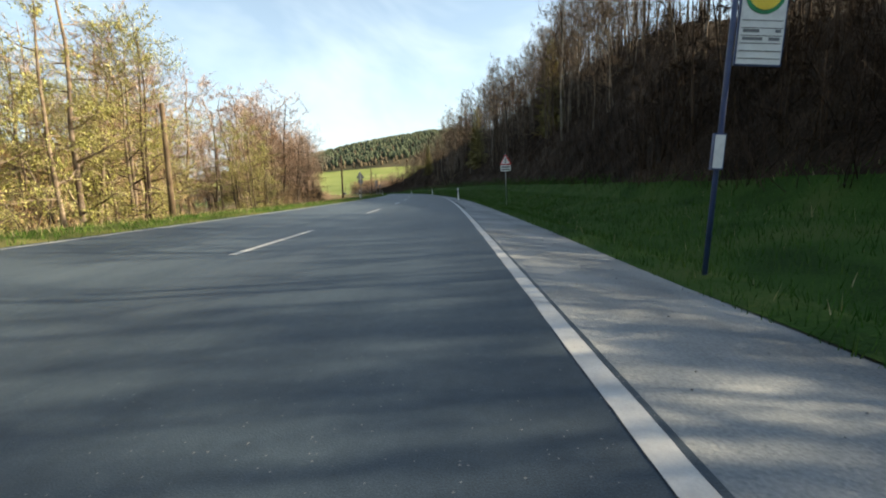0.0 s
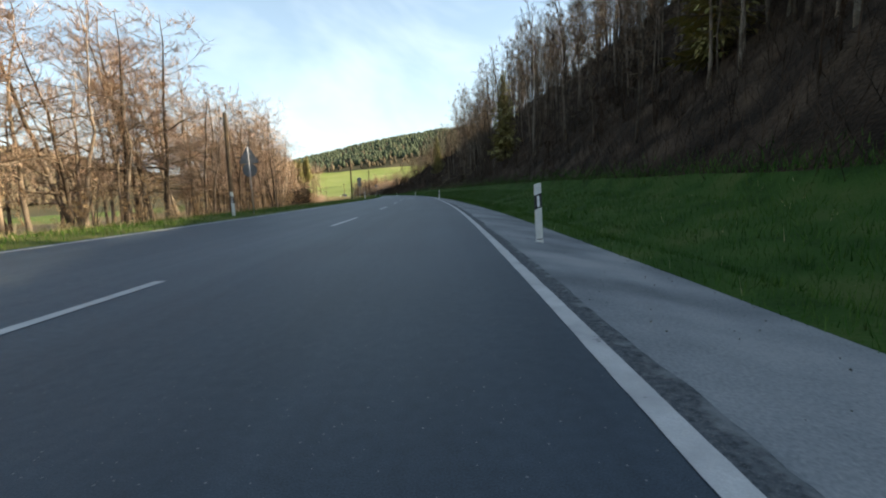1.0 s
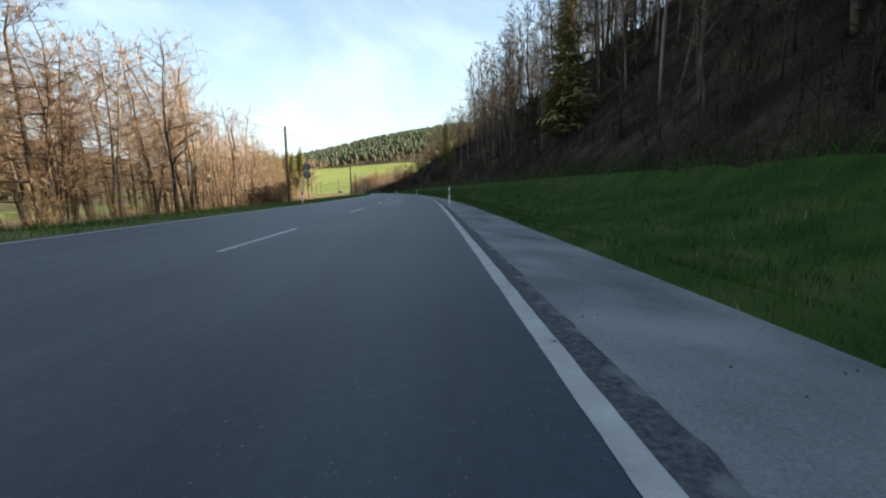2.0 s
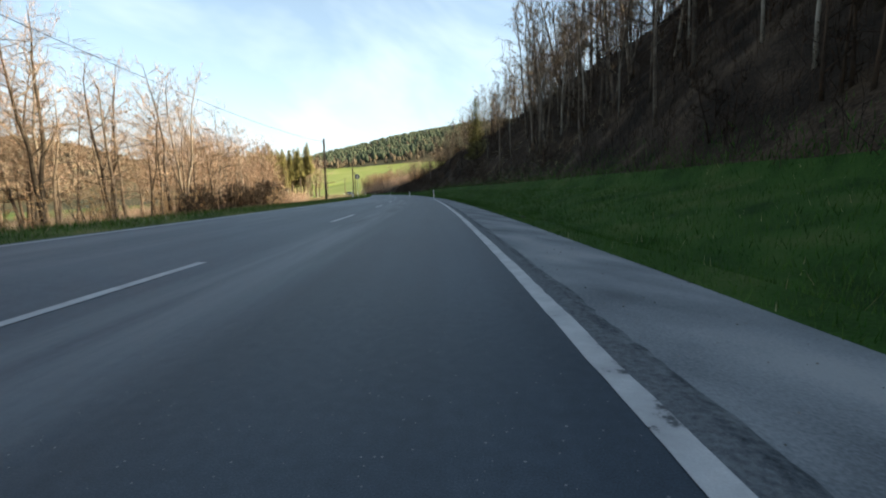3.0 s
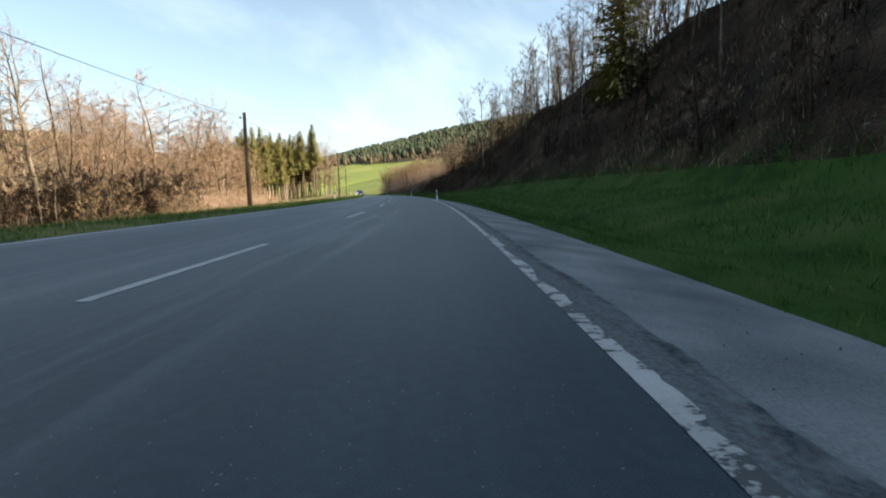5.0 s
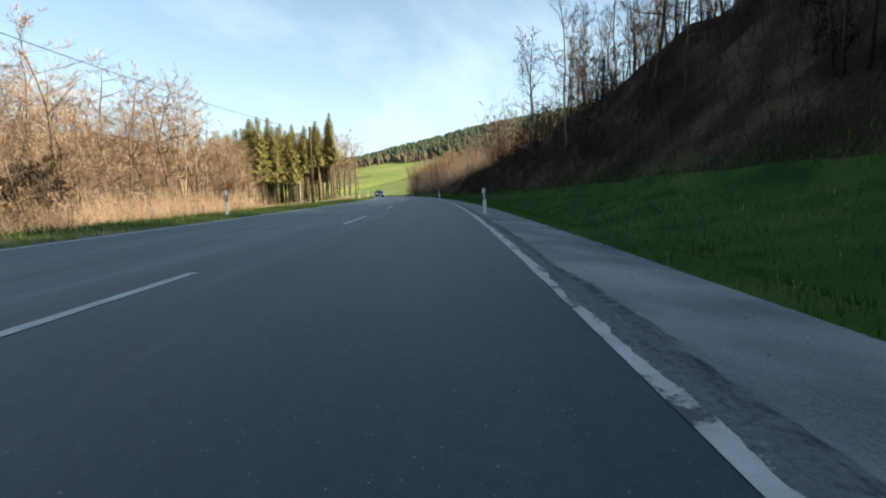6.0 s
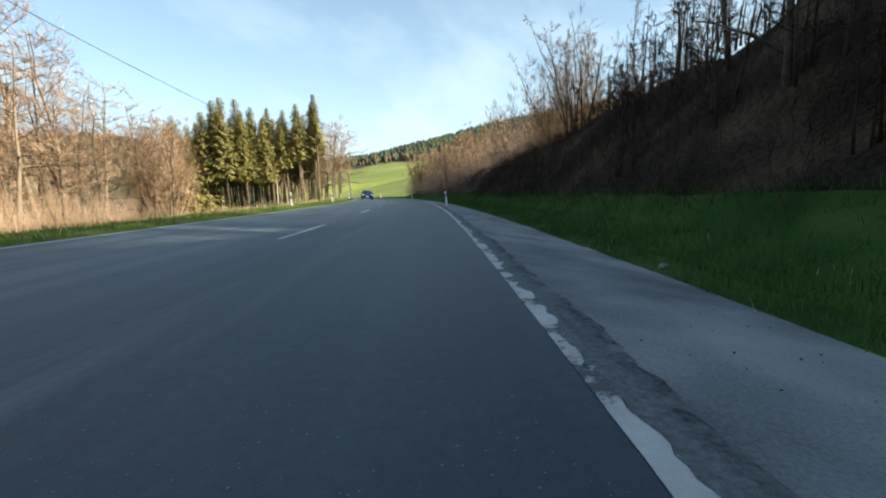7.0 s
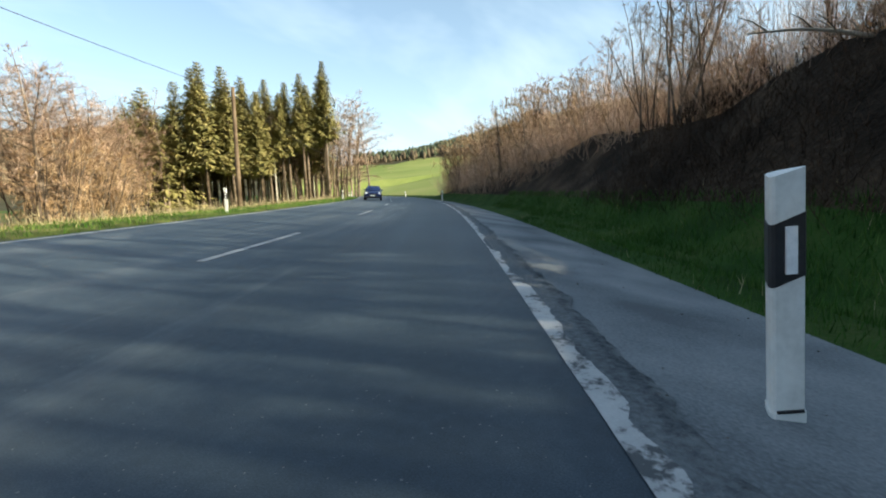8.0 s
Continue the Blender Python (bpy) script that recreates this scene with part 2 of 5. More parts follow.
def broken_edge():
    """The crumbled edge: brown dirt beside the paint, broken dark asphalt towards the gravel (map u)."""
    m = bpy.data.materials.new("crumbling asphalt")
    m.use_nodes = True
    n, l = m.node_tree.nodes, m.node_tree.links
    b = n["Principled BSDF"]
    b.inputs["Roughness"].default_value = 0.92
    b.inputs["Specular IOR Level"].default_value = 0.1
    put, tex, span, blend = graph(m)
    uv, sep, geo = n.new("ShaderNodeUVMap"), n.new("ShaderNodeSeparateXYZ"), n.new("ShaderNodeNewGeometry")
    l.new(uv.outputs[0], sep.inputs[0])
    where = geo.outputs["Position"]
    across, wide = n.new("ShaderNodeUVMap"), n.new("ShaderNodeSeparateXYZ")
    across.uv_map = "across"
    l.new(across.outputs[0], wide.inputs[0])
    out = wide.outputs["X"]
    streak = tex(uv.outputs[0], 2.0, 6.0, (5.0, 0.5, 1.0), 0.6)
    lumps = tex(where, 26.0, 6.0, roughness=0.65)
    grit = tex(where, 110.0, 3.0)
    early = span(sep.outputs["Y"], 55.0, 110.0, 1.0, 0.0)
    lip = put("MULTIPLY", span(out, 0.45, 0.8, 0.0, 1.0), put("MULTIPLY_ADD", streak, 5.0, -1.6, True))
    dark = put("MAXIMUM", put("MULTIPLY", early, 0.8), put("MAXIMUM", lip, put("MULTIPLY_ADD", streak, 4.0, -2.1, True)))
    dirt = blend(put("MULTIPLY_ADD", lumps, 2.4, -0.7, True), (0.078, 0.088, 0.098), (0.185, 0.2, 0.213))
    tar = blend(put("MULTIPLY_ADD", lumps, 3.0, -1.0, True), (0.03, 0.036, 0.043), (0.112, 0.126, 0.138))
    col = blend(dark, dirt, tar)
    col = blend(put("MULTIPLY_ADD", grit, 3.0, -1.75, True), col, (0.24, 0.235, 0.23))
    spread = put("ADD", tex(where, 5.0, 6.0, roughness=0.65), span(out, 0.3, 1.0, -0.14, 0.06))
    col = blend(put("MULTIPLY_ADD", spread, 6.0, -2.9, True), col, (0.18, 0.193, 0.203))
    # crumbs of paint beside the line
    crumb = put("MULTIPLY_ADD", put("ADD", tex(where, 34.0, 4.0, roughness=0.6), put("ADD", span(out, 0.05, 0.4, 0.0, -0.3), span(sep.outputs["Y"], 120.0, 170.0, -0.3, 0.0))), 12.0, -6.8, True)
    col = blend(crumb, col, (0.42, 0.43, 0.43))
    l.new(col, b.inputs["Base Color"])
    bp = n.new("ShaderNodeBump")
    bp.inputs["Strength"].default_value, bp.inputs["Distance"].default_value = 1.0, 0.02
    l.new(put("ADD", lumps, put("MULTIPLY", grit, 0.3)), bp.inputs["Height"])
    l.new(bp.outputs[0], b.inputs["Normal"])
    return m


M_ROAD = road_surface()
M_LINE = worn_paint(0.3, 0.13)
M_DASH = worn_paint(0.24, 0.02)
M_TAR = broken_edge()
M_WHITE = material("white plastic", [(0.62, 0.62, 0.6), (0.72, 0.72, 0.7), (0.78, 0.78, 0.76)], 6.0, 0.45, 0.05, 40.0, 0.002)
M_BLACK = material("black plastic", [(0.012, 0.012, 0.014), (0.02, 0.02, 0.023), (0.03, 0.03, 0.033)], 6.0, 0.5, 0.05, 40.0, 0.002)
M_REFLECT = material("reflector", [(0.75, 0.76, 0.78), (0.82, 0.83, 0.85), (0.88, 0.88, 0.9)], 30.0, 0.2, 0.2, 120.0, 0.002)
M_ZINC = material("galvanised steel", [(0.3, 0.31, 0.33), (0.4, 0.41, 0.43), (0.5, 0.51, 0.53)], 4.0, 0.5, 0.1, 30.0, 0.002, metal=0.7)
M_BACK = material("sign back", [(0.1, 0.105, 0.115), (0.14, 0.145, 0.155), (0.2, 0.2, 0.21)], 3.0, 0.6, 0.05, 30.0, 0.002)
M_RED = material("sign red", [(0.45, 0.02, 0.02), (0.55, 0.03, 0.03), (0.62, 0.05, 0.04)], 4.0, 0.4, 0.0)
M_GREEN = material("sign green", [(0.01, 0.16, 0.05), (0.015, 0.22, 0.07), (0.02, 0.26, 0.09)], 4.0, 0.4, 0.0)
M_YELLOW = material("sign yellow", [(0.7, 0.5, 0.03), (0.8, 0.58, 0.04), (0.85, 0.62, 0.06)], 4.0, 0.4, 0.0)
M_BLUE = material("blue pole paint", [(0.02, 0.035, 0.09), (0.03, 0.05, 0.13), (0.045, 0.07, 0.16)], 3.0, 0.4, 0.05, 30.0, 0.002)
M_POLE = material("weathered pole wood", [(0.07, 0.05, 0.035), (0.13, 0.095, 0.065), (0.2, 0.15, 0.1)], 1.5, 0.9, 0.5, 30.0, 0.01, obj_random=0.2)
# bark darkened to carry the shade on trunks and stems
M_BARK_SHADE = material("shaded bark", [(0.045, 0.036, 0.028), (0.1, 0.08, 0.062), (0.21, 0.172, 0.135)], 1.6, 0.95, 0.6, 14.0, 0.03, obj_random=0.4)
M_PEBBLE = material("pebbles", [(0.05, 0.048, 0.046), (0.1, 0.096, 0.09), (0.2, 0.19, 0.18)], 3.0, 0.9, 0.0, island=0.6)
M_BARK = material("bark", [(0.0585, 0.0441, 0.0324), (0.1305, 0.099, 0.0738), (0.27, 0.2115, 0.1602)], 1.6, 0.95, 0.6, 14.0, 0.03, obj_random=0.4)
M_BARK_PALE = material("pale bark", [(0.09, 0.078, 0.064), (0.19, 0.165, 0.135), (0.3, 0.265, 0.22)], 1.6, 0.95, 0.5, 14.0, 0.02, obj_random=0.4)
M_BIRCH = material("birch bark", [(0.12, 0.1, 0.085), (0.5, 0.46, 0.4), (0.62, 0.58, 0.52)], 2.5, 0.9, 0.4, 14.0, 0.02)
# twig copies differ by light: full sun is put into this colour
M_TWIG = material("sunlit alder twigs", [(0.3496, 0.2254, 0.1518), (0.4968, 0.345, 0.2438), (0.6072, 0.4508, 0.3404)], 0.4, 0.9, 0.0, 5.0, island=0.35)
M_TWIG_LEAF = material("budding twigs", [(0.264, 0.22, 0.1056), (0.3784, 0.3168, 0.1584), (0.4576, 0.396, 0.2288)], 0.4, 0.9, 0.0, 5.0, island=0.35)
# sunlight on the shrubs is put into this orange
M_TWIG_ORANGE = material("sunlit shrub twigs", [(0.306, 0.1997, 0.1062), (0.4335, 0.2975, 0.17), (0.5185, 0.3825, 0.238)], 0.4, 0.9, 0.0, 5.0, island=0.35)
# lighter copy for trees that catch the sun above the brow
M_TWIG_BROW_LIT = material("sunlit brow twigs", [(0.133, 0.0969, 0.0665), (0.2375, 0.1757, 0.1235), (0.38, 0.2945, 0.209)], 0.4, 0.9, 0.0, 5.0, island=0.35)
# darker copy: the slope's shade is put into the twig colour
M_TWIG_SHADE = material("shaded slope twigs", [(0.07, 0.052, 0.038), (0.14, 0.104, 0.076), (0.27, 0.205, 0.15)], 0.4, 0.9, 0.0, 5.0, island=0.35)
M_BUD = material("young leaves", [(0.32, 0.328, 0.088), (0.424, 0.424, 0.136), (0.496, 0.48, 0.2)], 0.5, 0.8, 0.0, 5.0, island=0.4)
M_NEEDLE = material("spruce needles", [(0.165, 0.155, 0.055), (0.25, 0.228, 0.085), (0.355, 0.305, 0.125)], 0.4, 0.85, 0.0, 5.0, island=0.4)
M_FOREST = material("far forest floor", [(0.04, 0.042, 0.025), (0.06, 0.056, 0.033), (0.09, 0.075, 0.045)], 0.02, 0.95, 0.0, 0.3)
M_FAR_SPRUCE = material("far conifers", [(0.05, 0.064, 0.042), (0.064, 0.079, 0.05), (0.08, 0.094, 0.058)], 0.02, 0.95, 0.0, 0.3, island=0.5)
M_FAR_BARE = material("far bare woods", [(0.072, 0.0594, 0.0414), (0.1035, 0.0828, 0.0558), (0.135, 0.108, 0.072)], 0.02, 0.95, 0.0, 0.3, island=0.5)
# brown stems taken near black, with the shade among them painted in
M_SCRUB_SHADE = material("shade-dark scrub", [(0.0144, 0.0104, 0.0076), (0.0336, 0.024, 0.0176), (0.076, 0.0528, 0.0376)], 0.3, 0.95, 0.0, 4.0, island=0.4)
M_FLOOR = material("dry valley floor", [(0.085, 0.0723, 0.034), (0.1615, 0.1275, 0.0638), (0.255, 0.204, 0.1105)], 0.25, 0.95, 0.6, 6.0, 0.06)
M_CAR = material("blue car paint", [(0.012, 0.025, 0.08), (0.015, 0.03, 0.1), (0.02, 0.035, 0.115)], 2.0, 0.25, 0.0, metal=0.3)
M_GLASS = material("dark car glass", [(0.012, 0.014, 0.018), (0.016, 0.018, 0.022), (0.02, 0.022, 0.026)], 2.0, 0.08, 0.0)
M_STONE = material("weathered stone", [(0.055, 0.0525, 0.0475), (0.11, 0.105, 0.0975), (0.18, 0.1725, 0.16)], 5.0, 0.9, 0.6, 35.0, 0.02, obj_random=0.3)
M_TYRE = material("tyre rubber", [(0.012, 0.012, 0.012), (0.02, 0.02, 0.02), (0.03, 0.03, 0.03)], 8.0, 0.9, 0.2, 40.0, 0.004)
M_WIRE = material("cable", [(0.02, 0.02, 0.02), (0.03, 0.03, 0.03), (0.04, 0.04, 0.04)], 4.0, 0.7, 0.0)

# ---- the line of the road: the right edge line, by its bend in 1/1000 m every 20 m ----
BEND = [1.31, 0.99, 1.27, 2.19, 0.4, 1.88, 1.27, 1.42, 2.03, 2.22, 2.11, 2.11, 2.28, 3.1, 3.5, 3.2, 2.4, 2.0, 2.0, 2.4, 3.0, 3.4, 3.8]
LANE, RISE = 3.99, 0.055         # lane width; rise of the far lane per metre
S = np.arange(-60.0, 431.0, 1.0)
_k = np.interp(S, np.arange(-10.0, 431.0, 20.0), BEND) / 1000.0
_psi = np.concatenate([[0], np.cumsum((_k[1:] + _k[:-1]) / 2)])
_psi -= np.interp(0, S, _psi)
_dx, _dy = -np.sin(_psi), np.cos(_psi)
_X = np.concatenate([[0], np.cumsum((_dx[1:] + _dx[:-1]) / 2)])
_Y = np.concatenate([[0], np.cumsum((_dy[1:] + _dy[:-1]) / 2)])
_X -= np.interp(0, S, _X)
_Y -= np.interp(0, S, _Y)


def road(s, o):
    """World x, y and heading (radians, to the left from +y) at s metres along and o metres left of the right edge line."""
    p = np.interp(s, S, _psi)
    return np.interp(s, S, _X) - o * np.cos(p), np.interp(s, S, _Y) - o * np.sin(p), p


def along(x, y):
    """The inverse of road(), for arrays."""
    x, y = np.asarray(x, float), np.asarray(y, float)
    so, oo = np.empty(x.shape), np.empty(x.shape)
    for i in np.ndindex(x.shape):
        k = int(np.argmin((_X - x[i]) ** 2 + (_Y - y[i]) ** 2))
        so[i] = S[k] + (x[i] - _X[k]) * _dx[k] + (y[i] - _Y[k]) * _dy[k]
        oo[i] = -((x[i] - _X[k]) * np.cos(_psi[k]) + (y[i] - _Y[k]) * np.sin(_psi[k]))
    return so, oo


def smooth(a, b, v):
    t = np.clip((v - a) / (b - a), 0, 1)
    return t * t * (3 - 2 * t)


def road_z(o):
    """Height of the paved strip."""
    return np.where(o > LANE, RISE * (np.minimum(o, 2 * LANE + 0.2) - LANE), np.where(o < -0.2, 0.15 * np.maximum(o + 0.2, -2.2), 0.0))


def shoulder(s):
    """Distance from the edge line to the grass beside the shoulder."""
    return np.interp(s, [5, 30, 47, 90, 118, 150, 187, 205, 219, 234], [1.66, 1.8, 1.92, 1.98, 1.93, 2.04, 1.96, 2.06, 2.1, 1.98])


def brow(s):
    """Height of the brow of the wooded slope over its toe."""
    return np.interp(s, [-60, -30, 7, 13, 20, 31, 48, 70, 106, 142, 175, 195, 205, 215, 228, 243, 275, 300, 430], [5, 2.3, 2.6, 5.2, 6.6, 9.0, 16, 20.5, 19.5, 17, 14.5, 12.0, 9.6, 6.6, 4.2, 3.2, 2.8, 0.2, 0.0])


def toe(s):
    """Distance from the edge line to the toe of the slope, where the grass ends."""
    return np.interp(s, [-60, 20, 60, 180, 194, 207, 226, 260, 430], [6.2, 6.2, 7.6, 7.6, 6.2, 4.6, 4.1, 4.0, 4.0])


def right_z(s, o):
    """Height of the bank and the slope beside the lane."""
    w = -o
    low = -0.15 * (shoulder(s) - 0.2) + np.interp(w - shoulder(s), [-0.11, 0.09, 0.5, 1.05, 1.65], [-0.02, 0.005, 0.06, -0.12, -0.04])
    bank = low + np.interp(s, [30, 90], [0.16, 0.24]) * np.maximum(np.minimum(w, toe(s)) - 3.4, 0)
    up = np.minimum(np.maximum(w - toe(s), 0), brow(s))
    return bank + up + 0.17 * np.minimum(np.maximum(w - toe(s) - brow(s), 0), 120)


def left_z(s, o):
    return np.interp(o, [8.0, 8.5, 9.5, 11.5, 13, 15, 19, 40], [0.21, 0.27, 0.29, 0.26, 0.05, -0.5, -1.0, -1.5]) + 0.0 * s


def land(s, o):
    """Height of the land beside the road."""
    return np.where(o > 4, left_z(s, o), right_z(s, o))


def lump(x, y, size, amount):
    return np.array([noise.noise(Vector((a / size, b / size, 3.7))) for a, b in zip(np.ravel(x), np.ravel(y))]).reshape(np.shape(x)) * amount


def far_land(x, y):
    """Height of the valley, the rising field and the hills round it."""
    cx, cy = -38.0, 224.0
    d = np.hypot(x - cx, y - cy)
    az = np.degrees(np.arctan2(-(x - cx), y - cy))
    front = smooth(75, 40, np.abs(az - 5))
    field = np.interp(d, [0, 60, 120, 330, 420], [0, 0, 0, 13, 20]) * (1 + 0.35 * smooth(22, 5, az))
    hill = np.interp(d, [0, 360, 480, 600, 720, 1500], [0, 0, 17, 43, 54, 54]) * np.interp(az, [-20, 0, 14, 19, 23, 27, 33, 45], [1.6, 1.5, 1.08, 0.86, 0.72, 0.4, 0.2, 0.2])
    left = np.interp(d, [0, 220, 520, 800, 1500], [0, 0, 62, 100, 100]) * smooth(40, 58, az) * smooth(178, 150, az)
    back = np.interp(d, [0, 300, 700, 1500], [0, 0, 60, 90]) * smooth(110, 150, np.abs(az))
    return (field + hill) * front + 0.75 * left + back


def mesh_object(name, verts, faces, mat=None, smooth_shade=False):
    me = bpy.data.meshes.new(name)
    me.from_pydata([tuple(v) for v in verts], [], faces)
    me.update()
    if smooth_shade:
        me.polygons.foreach_set("use_smooth", [True] * len(me.polygons))
    if mat:
        me.materials.append(mat)
    return new(name, me)


def mapped(ob, where):
    """Lay a map over a road mesh: offset and station in metres."""
    layer = ob.data.uv_layers.new(name="road")
    idx = np.empty(len(ob.data.loops), int)
    ob.data.loops.foreach_get("vertex_index", idx)
    layer.data.foreach_set("uv", np.asarray(where, float)[idx].ravel())
    return ob


def strip(name, s_values, o_values, z_of, mat, jitter=0.0):
    """A sheet along the road: stations s by offsets o."""
    rng = np.random.default_rng(len(name) + len(s_values))
    verts, faces, where = [], [], []
    n = len(o_values(0.0) if callable(o_values) else o_values)
    for s in s_values:
        for k, o in enumerate(o_values(s) if callable(o_values) else o_values):
            oj = o + (rng.normal() * jitter if k in (0, n - 1) else 0)
            x, y, _ = road(s, oj)
            verts.append((x, y, float(z_of(s, oj))))
            where.append((oj, s))
    for i in range(len(s_values) - 1):
        for k in range(n - 1):
            a = i * n + k
            faces.append((a, a + n, a + n + 1, a + 1))
    return mapped(mesh_object(name, verts, faces, mat, True), where)


# ground: one sheet to the horizon
def axis(lo, hi, fine_lo, fine_hi, step):
    a = list(np.arange(fine_lo, fine_hi + 0.1, step))
    v, d = fine_hi, step
    while v < hi:
        d *= 1.25
        v += d
        a.append(v)
    v, d = fine_lo, step
    while v > lo:
        d *= 1.25
        v -= d
        a.insert(0, v)
    return np.array(a)


gx, gy = axis(-2600, 2600, -150, 60, 3.0), axis(-2600, 2600, -60, 400, 3.0)
GX, GY = np.meshgrid(gx, gy)
GS, GO = along(GX, GY)
GZ = land(np.clip(GS, -60, 430), GO)
GZ = np.where(GO < 0, GZ * np.maximum(smooth(430, 300, GS), 0.35) , GZ)
GZ = GZ + far_land(GX, GY) + lump(GX, GY, 9.0, 0.35) * smooth(3, 10, np.maximum(-GO - 2, GO - 8))
under = (GO > -2.9) & (GO < 11.8) & (GS > -58) & (GS < 428)
GZ = np.where(under, -0.55, GZ)
GZ = np.where((GO <= -2.9) & (GO > -56) & (GS > -56) & (GS < 424), GZ - 2.5, GZ)
nx = len(gx)
ground_faces = [(j * nx + i, j * nx + i + 1, (j + 1) * nx + i + 1, (j + 1) * nx + i) for j in range(len(gy) - 1) for i in range(nx - 1)]
ground = mesh_object("ground", np.stack([GX.ravel(), GY.ravel(), GZ.ravel()], 1), ground_faces, M_GROUND, True)
ground.data.materials.append(M_LITTER_SHADE)
ground.data.materials.append(M_FIELD)
ground.data.materials.append(M_FOREST)
ground.data.materials.append(M_FLOOR)
_cx, _cy = (GX[:-1, :-1] + GX[1:, 1:]) / 2, (GY[:-1, :-1] + GY[1:, 1:]) / 2
_co, _cs = (GO[:-1, :-1] + GO[1:, 1:]) / 2, (GS[:-1, :-1] + GS[1:, 1:]) / 2
_d = np.hypot(_cx + 38, _cy - 224)
_az = np.degrees(np.arctan2(-(_cx + 38), _cy - 224))
slot = np.zeros(_cx.shape, int)
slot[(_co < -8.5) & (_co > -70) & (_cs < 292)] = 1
slot[(_co > 12.5) & (_co < 75 + lump(_cx, _cy, 14.0, 22.0)) & (_cs < 300)] = 4
slot[(_d > 60) & (_az > -12) & (_az < 42) & ((_co > 9) | (_cs > 290))] = 2
slot[(_d > 400) | ((_az > 42) & (_d > 160))] = 3
ground.data.polygons.foreach_set("material_index", slot.ravel())
tagged(ground, "grassy valley floor rising to wooded hills", "ground", kind="structure")


def ground_z(x, y):
    """Height of the ground sheet at a place."""
    i = int(np.clip(np.searchsorted(gx, x) - 1, 0, len(gx) - 2))
    j = int(np.clip(np.searchsorted(gy, y) - 1, 0, len(gy) - 2))
    u, v = (x - gx[i]) / (gx[i + 1] - gx[i]), (y - gy[j]) / (gy[j + 1] - gy[j])
    return float((GZ[j, i] * (1 - u) + GZ[j, i + 1] * u) * (1 - v) + (GZ[j + 1, i] * (1 - u) + GZ[j + 1, i + 1] * u) * v)


# paved strips
LONG = np.arange(-58.0, 428.0, 2.0)
tagged(strip("road", LONG, [-0.085, 0.5, 1.5, 2.5, LANE, 5.0, 6.0, 7.0, 2 * LANE + 0.15], lambda s, o: road_z(o), M_ROAD), "two-lane grey asphalt country road", "road", kind="structure")
tagged(strip("shoulder", np.arange(-58, 428, 1.0), [-2.35, -1.3, -0.8, -0.085], lambda s, o: road_z(o) - 0.006, M_GRAVEL), "compacted pale gravel shoulder beside the road", "shoulder", kind="structure")


def rough(v, seed, gain=0.55):
    """A ragged profile along the road, between about -1 and 1."""
    return sum(gain ** k * noise.noise(Vector((v * 0.45 * 2.6 ** k, seed, 0.5 * k))) for k in range(5))


def crumbs(s):
    """Offsets across the crumbled edge of the asphalt, from its broken outer side to the paint."""
    reach = float(np.interp(s, [20, 45, 90, 150, 190, 215, 250], [0.2, 0.21, 0.28, 0.33, 0.3, 0.27, 0.32]))
    out = max(0.17, reach + float(np.interp(s, [20, 60, 180, 210], [0.02, 0.05, 0.08, 0.11])) * (rough(s, 5.0, 0.7) + 0.35 * noise.noise(Vector((s * 9.0, 1.0, 0)))))
    return [-out * q for q in (1.0, 0.93, 0.75, 0.5, 0.25, 0.0)]


def crumb_z(s, o):
    return float(road_z(o)) + 0.002 + 0.003 * max(0.0, noise.noise(Vector((s * 6, o * 9, 0)))) - (0.005 if o < 0.93 * crumbs(s)[0] - 1e-6 else 0.0)


crumbled = strip("crumbled_edge", np.concatenate([np.arange(18, 262, 0.07), np.arange(262, 428, 0.5)]), crumbs, crumb_z, M_TAR)
over = crumbled.data.uv_layers.new(name="across")
corner = np.empty(len(crumbled.data.loops), int)
crumbled.data.loops.foreach_get("vertex_index", corner)
over.data.foreach_set("uv", np.stack([np.array([1.0, 0.93, 0.75, 0.5, 0.25, 0.0])[corner % 6], 0 * corner], 1).ravel())
tagged(crumbled, "crumbling dark asphalt edge with brown dirt beside the edge line", "road edge", kind="structure")


def bumps(s, o, size, amount):
    return noise.noise(Vector((s / size, o / size, 2.0))) * amount


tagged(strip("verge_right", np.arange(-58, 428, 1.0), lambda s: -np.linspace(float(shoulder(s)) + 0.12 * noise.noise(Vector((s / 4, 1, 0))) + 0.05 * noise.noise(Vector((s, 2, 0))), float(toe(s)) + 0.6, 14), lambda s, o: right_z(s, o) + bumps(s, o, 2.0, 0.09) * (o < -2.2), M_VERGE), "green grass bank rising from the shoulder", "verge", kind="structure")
tagged(strip("hillside", np.arange(-58, 298, 2.0), lambda s: -float(toe(s)) - np.array([0, 0.7, 1.5, 2.5, 3.5, 5, 6.5, 8, 10, 12, 14, 16, 18, 20, 22, 25, 28, 32, 38, 46, 56]), lambda s, o: right_z(s, o) - 0.12 + bumps(s, o, 5.0, 1.0) * min(1.0, (-o - float(toe(s))) / 4) + bumps(s, o, 1.7, 0.3) * min(1.0, (-o - float(toe(s))) / 2), M_LITTER_SHADE), "steep shaded slope covered with brown shaded leaf litter", "hillside", kind="structure")
tagged(strip("meadow", np.arange(296, 428, 2.0), lambda s: -float(toe(s)) - np.array([0, 1.5, 4, 8, 14, 22, 32, 44, 56]), lambda s, o: right_z(s, o) - 0.1 + bumps(s, o, 9.0, 0.3) * min(1.0, (-o - float(toe(s))) / 4), M_FIELD), "pale green spring meadow beyond the bank", "meadow", kind="structure")
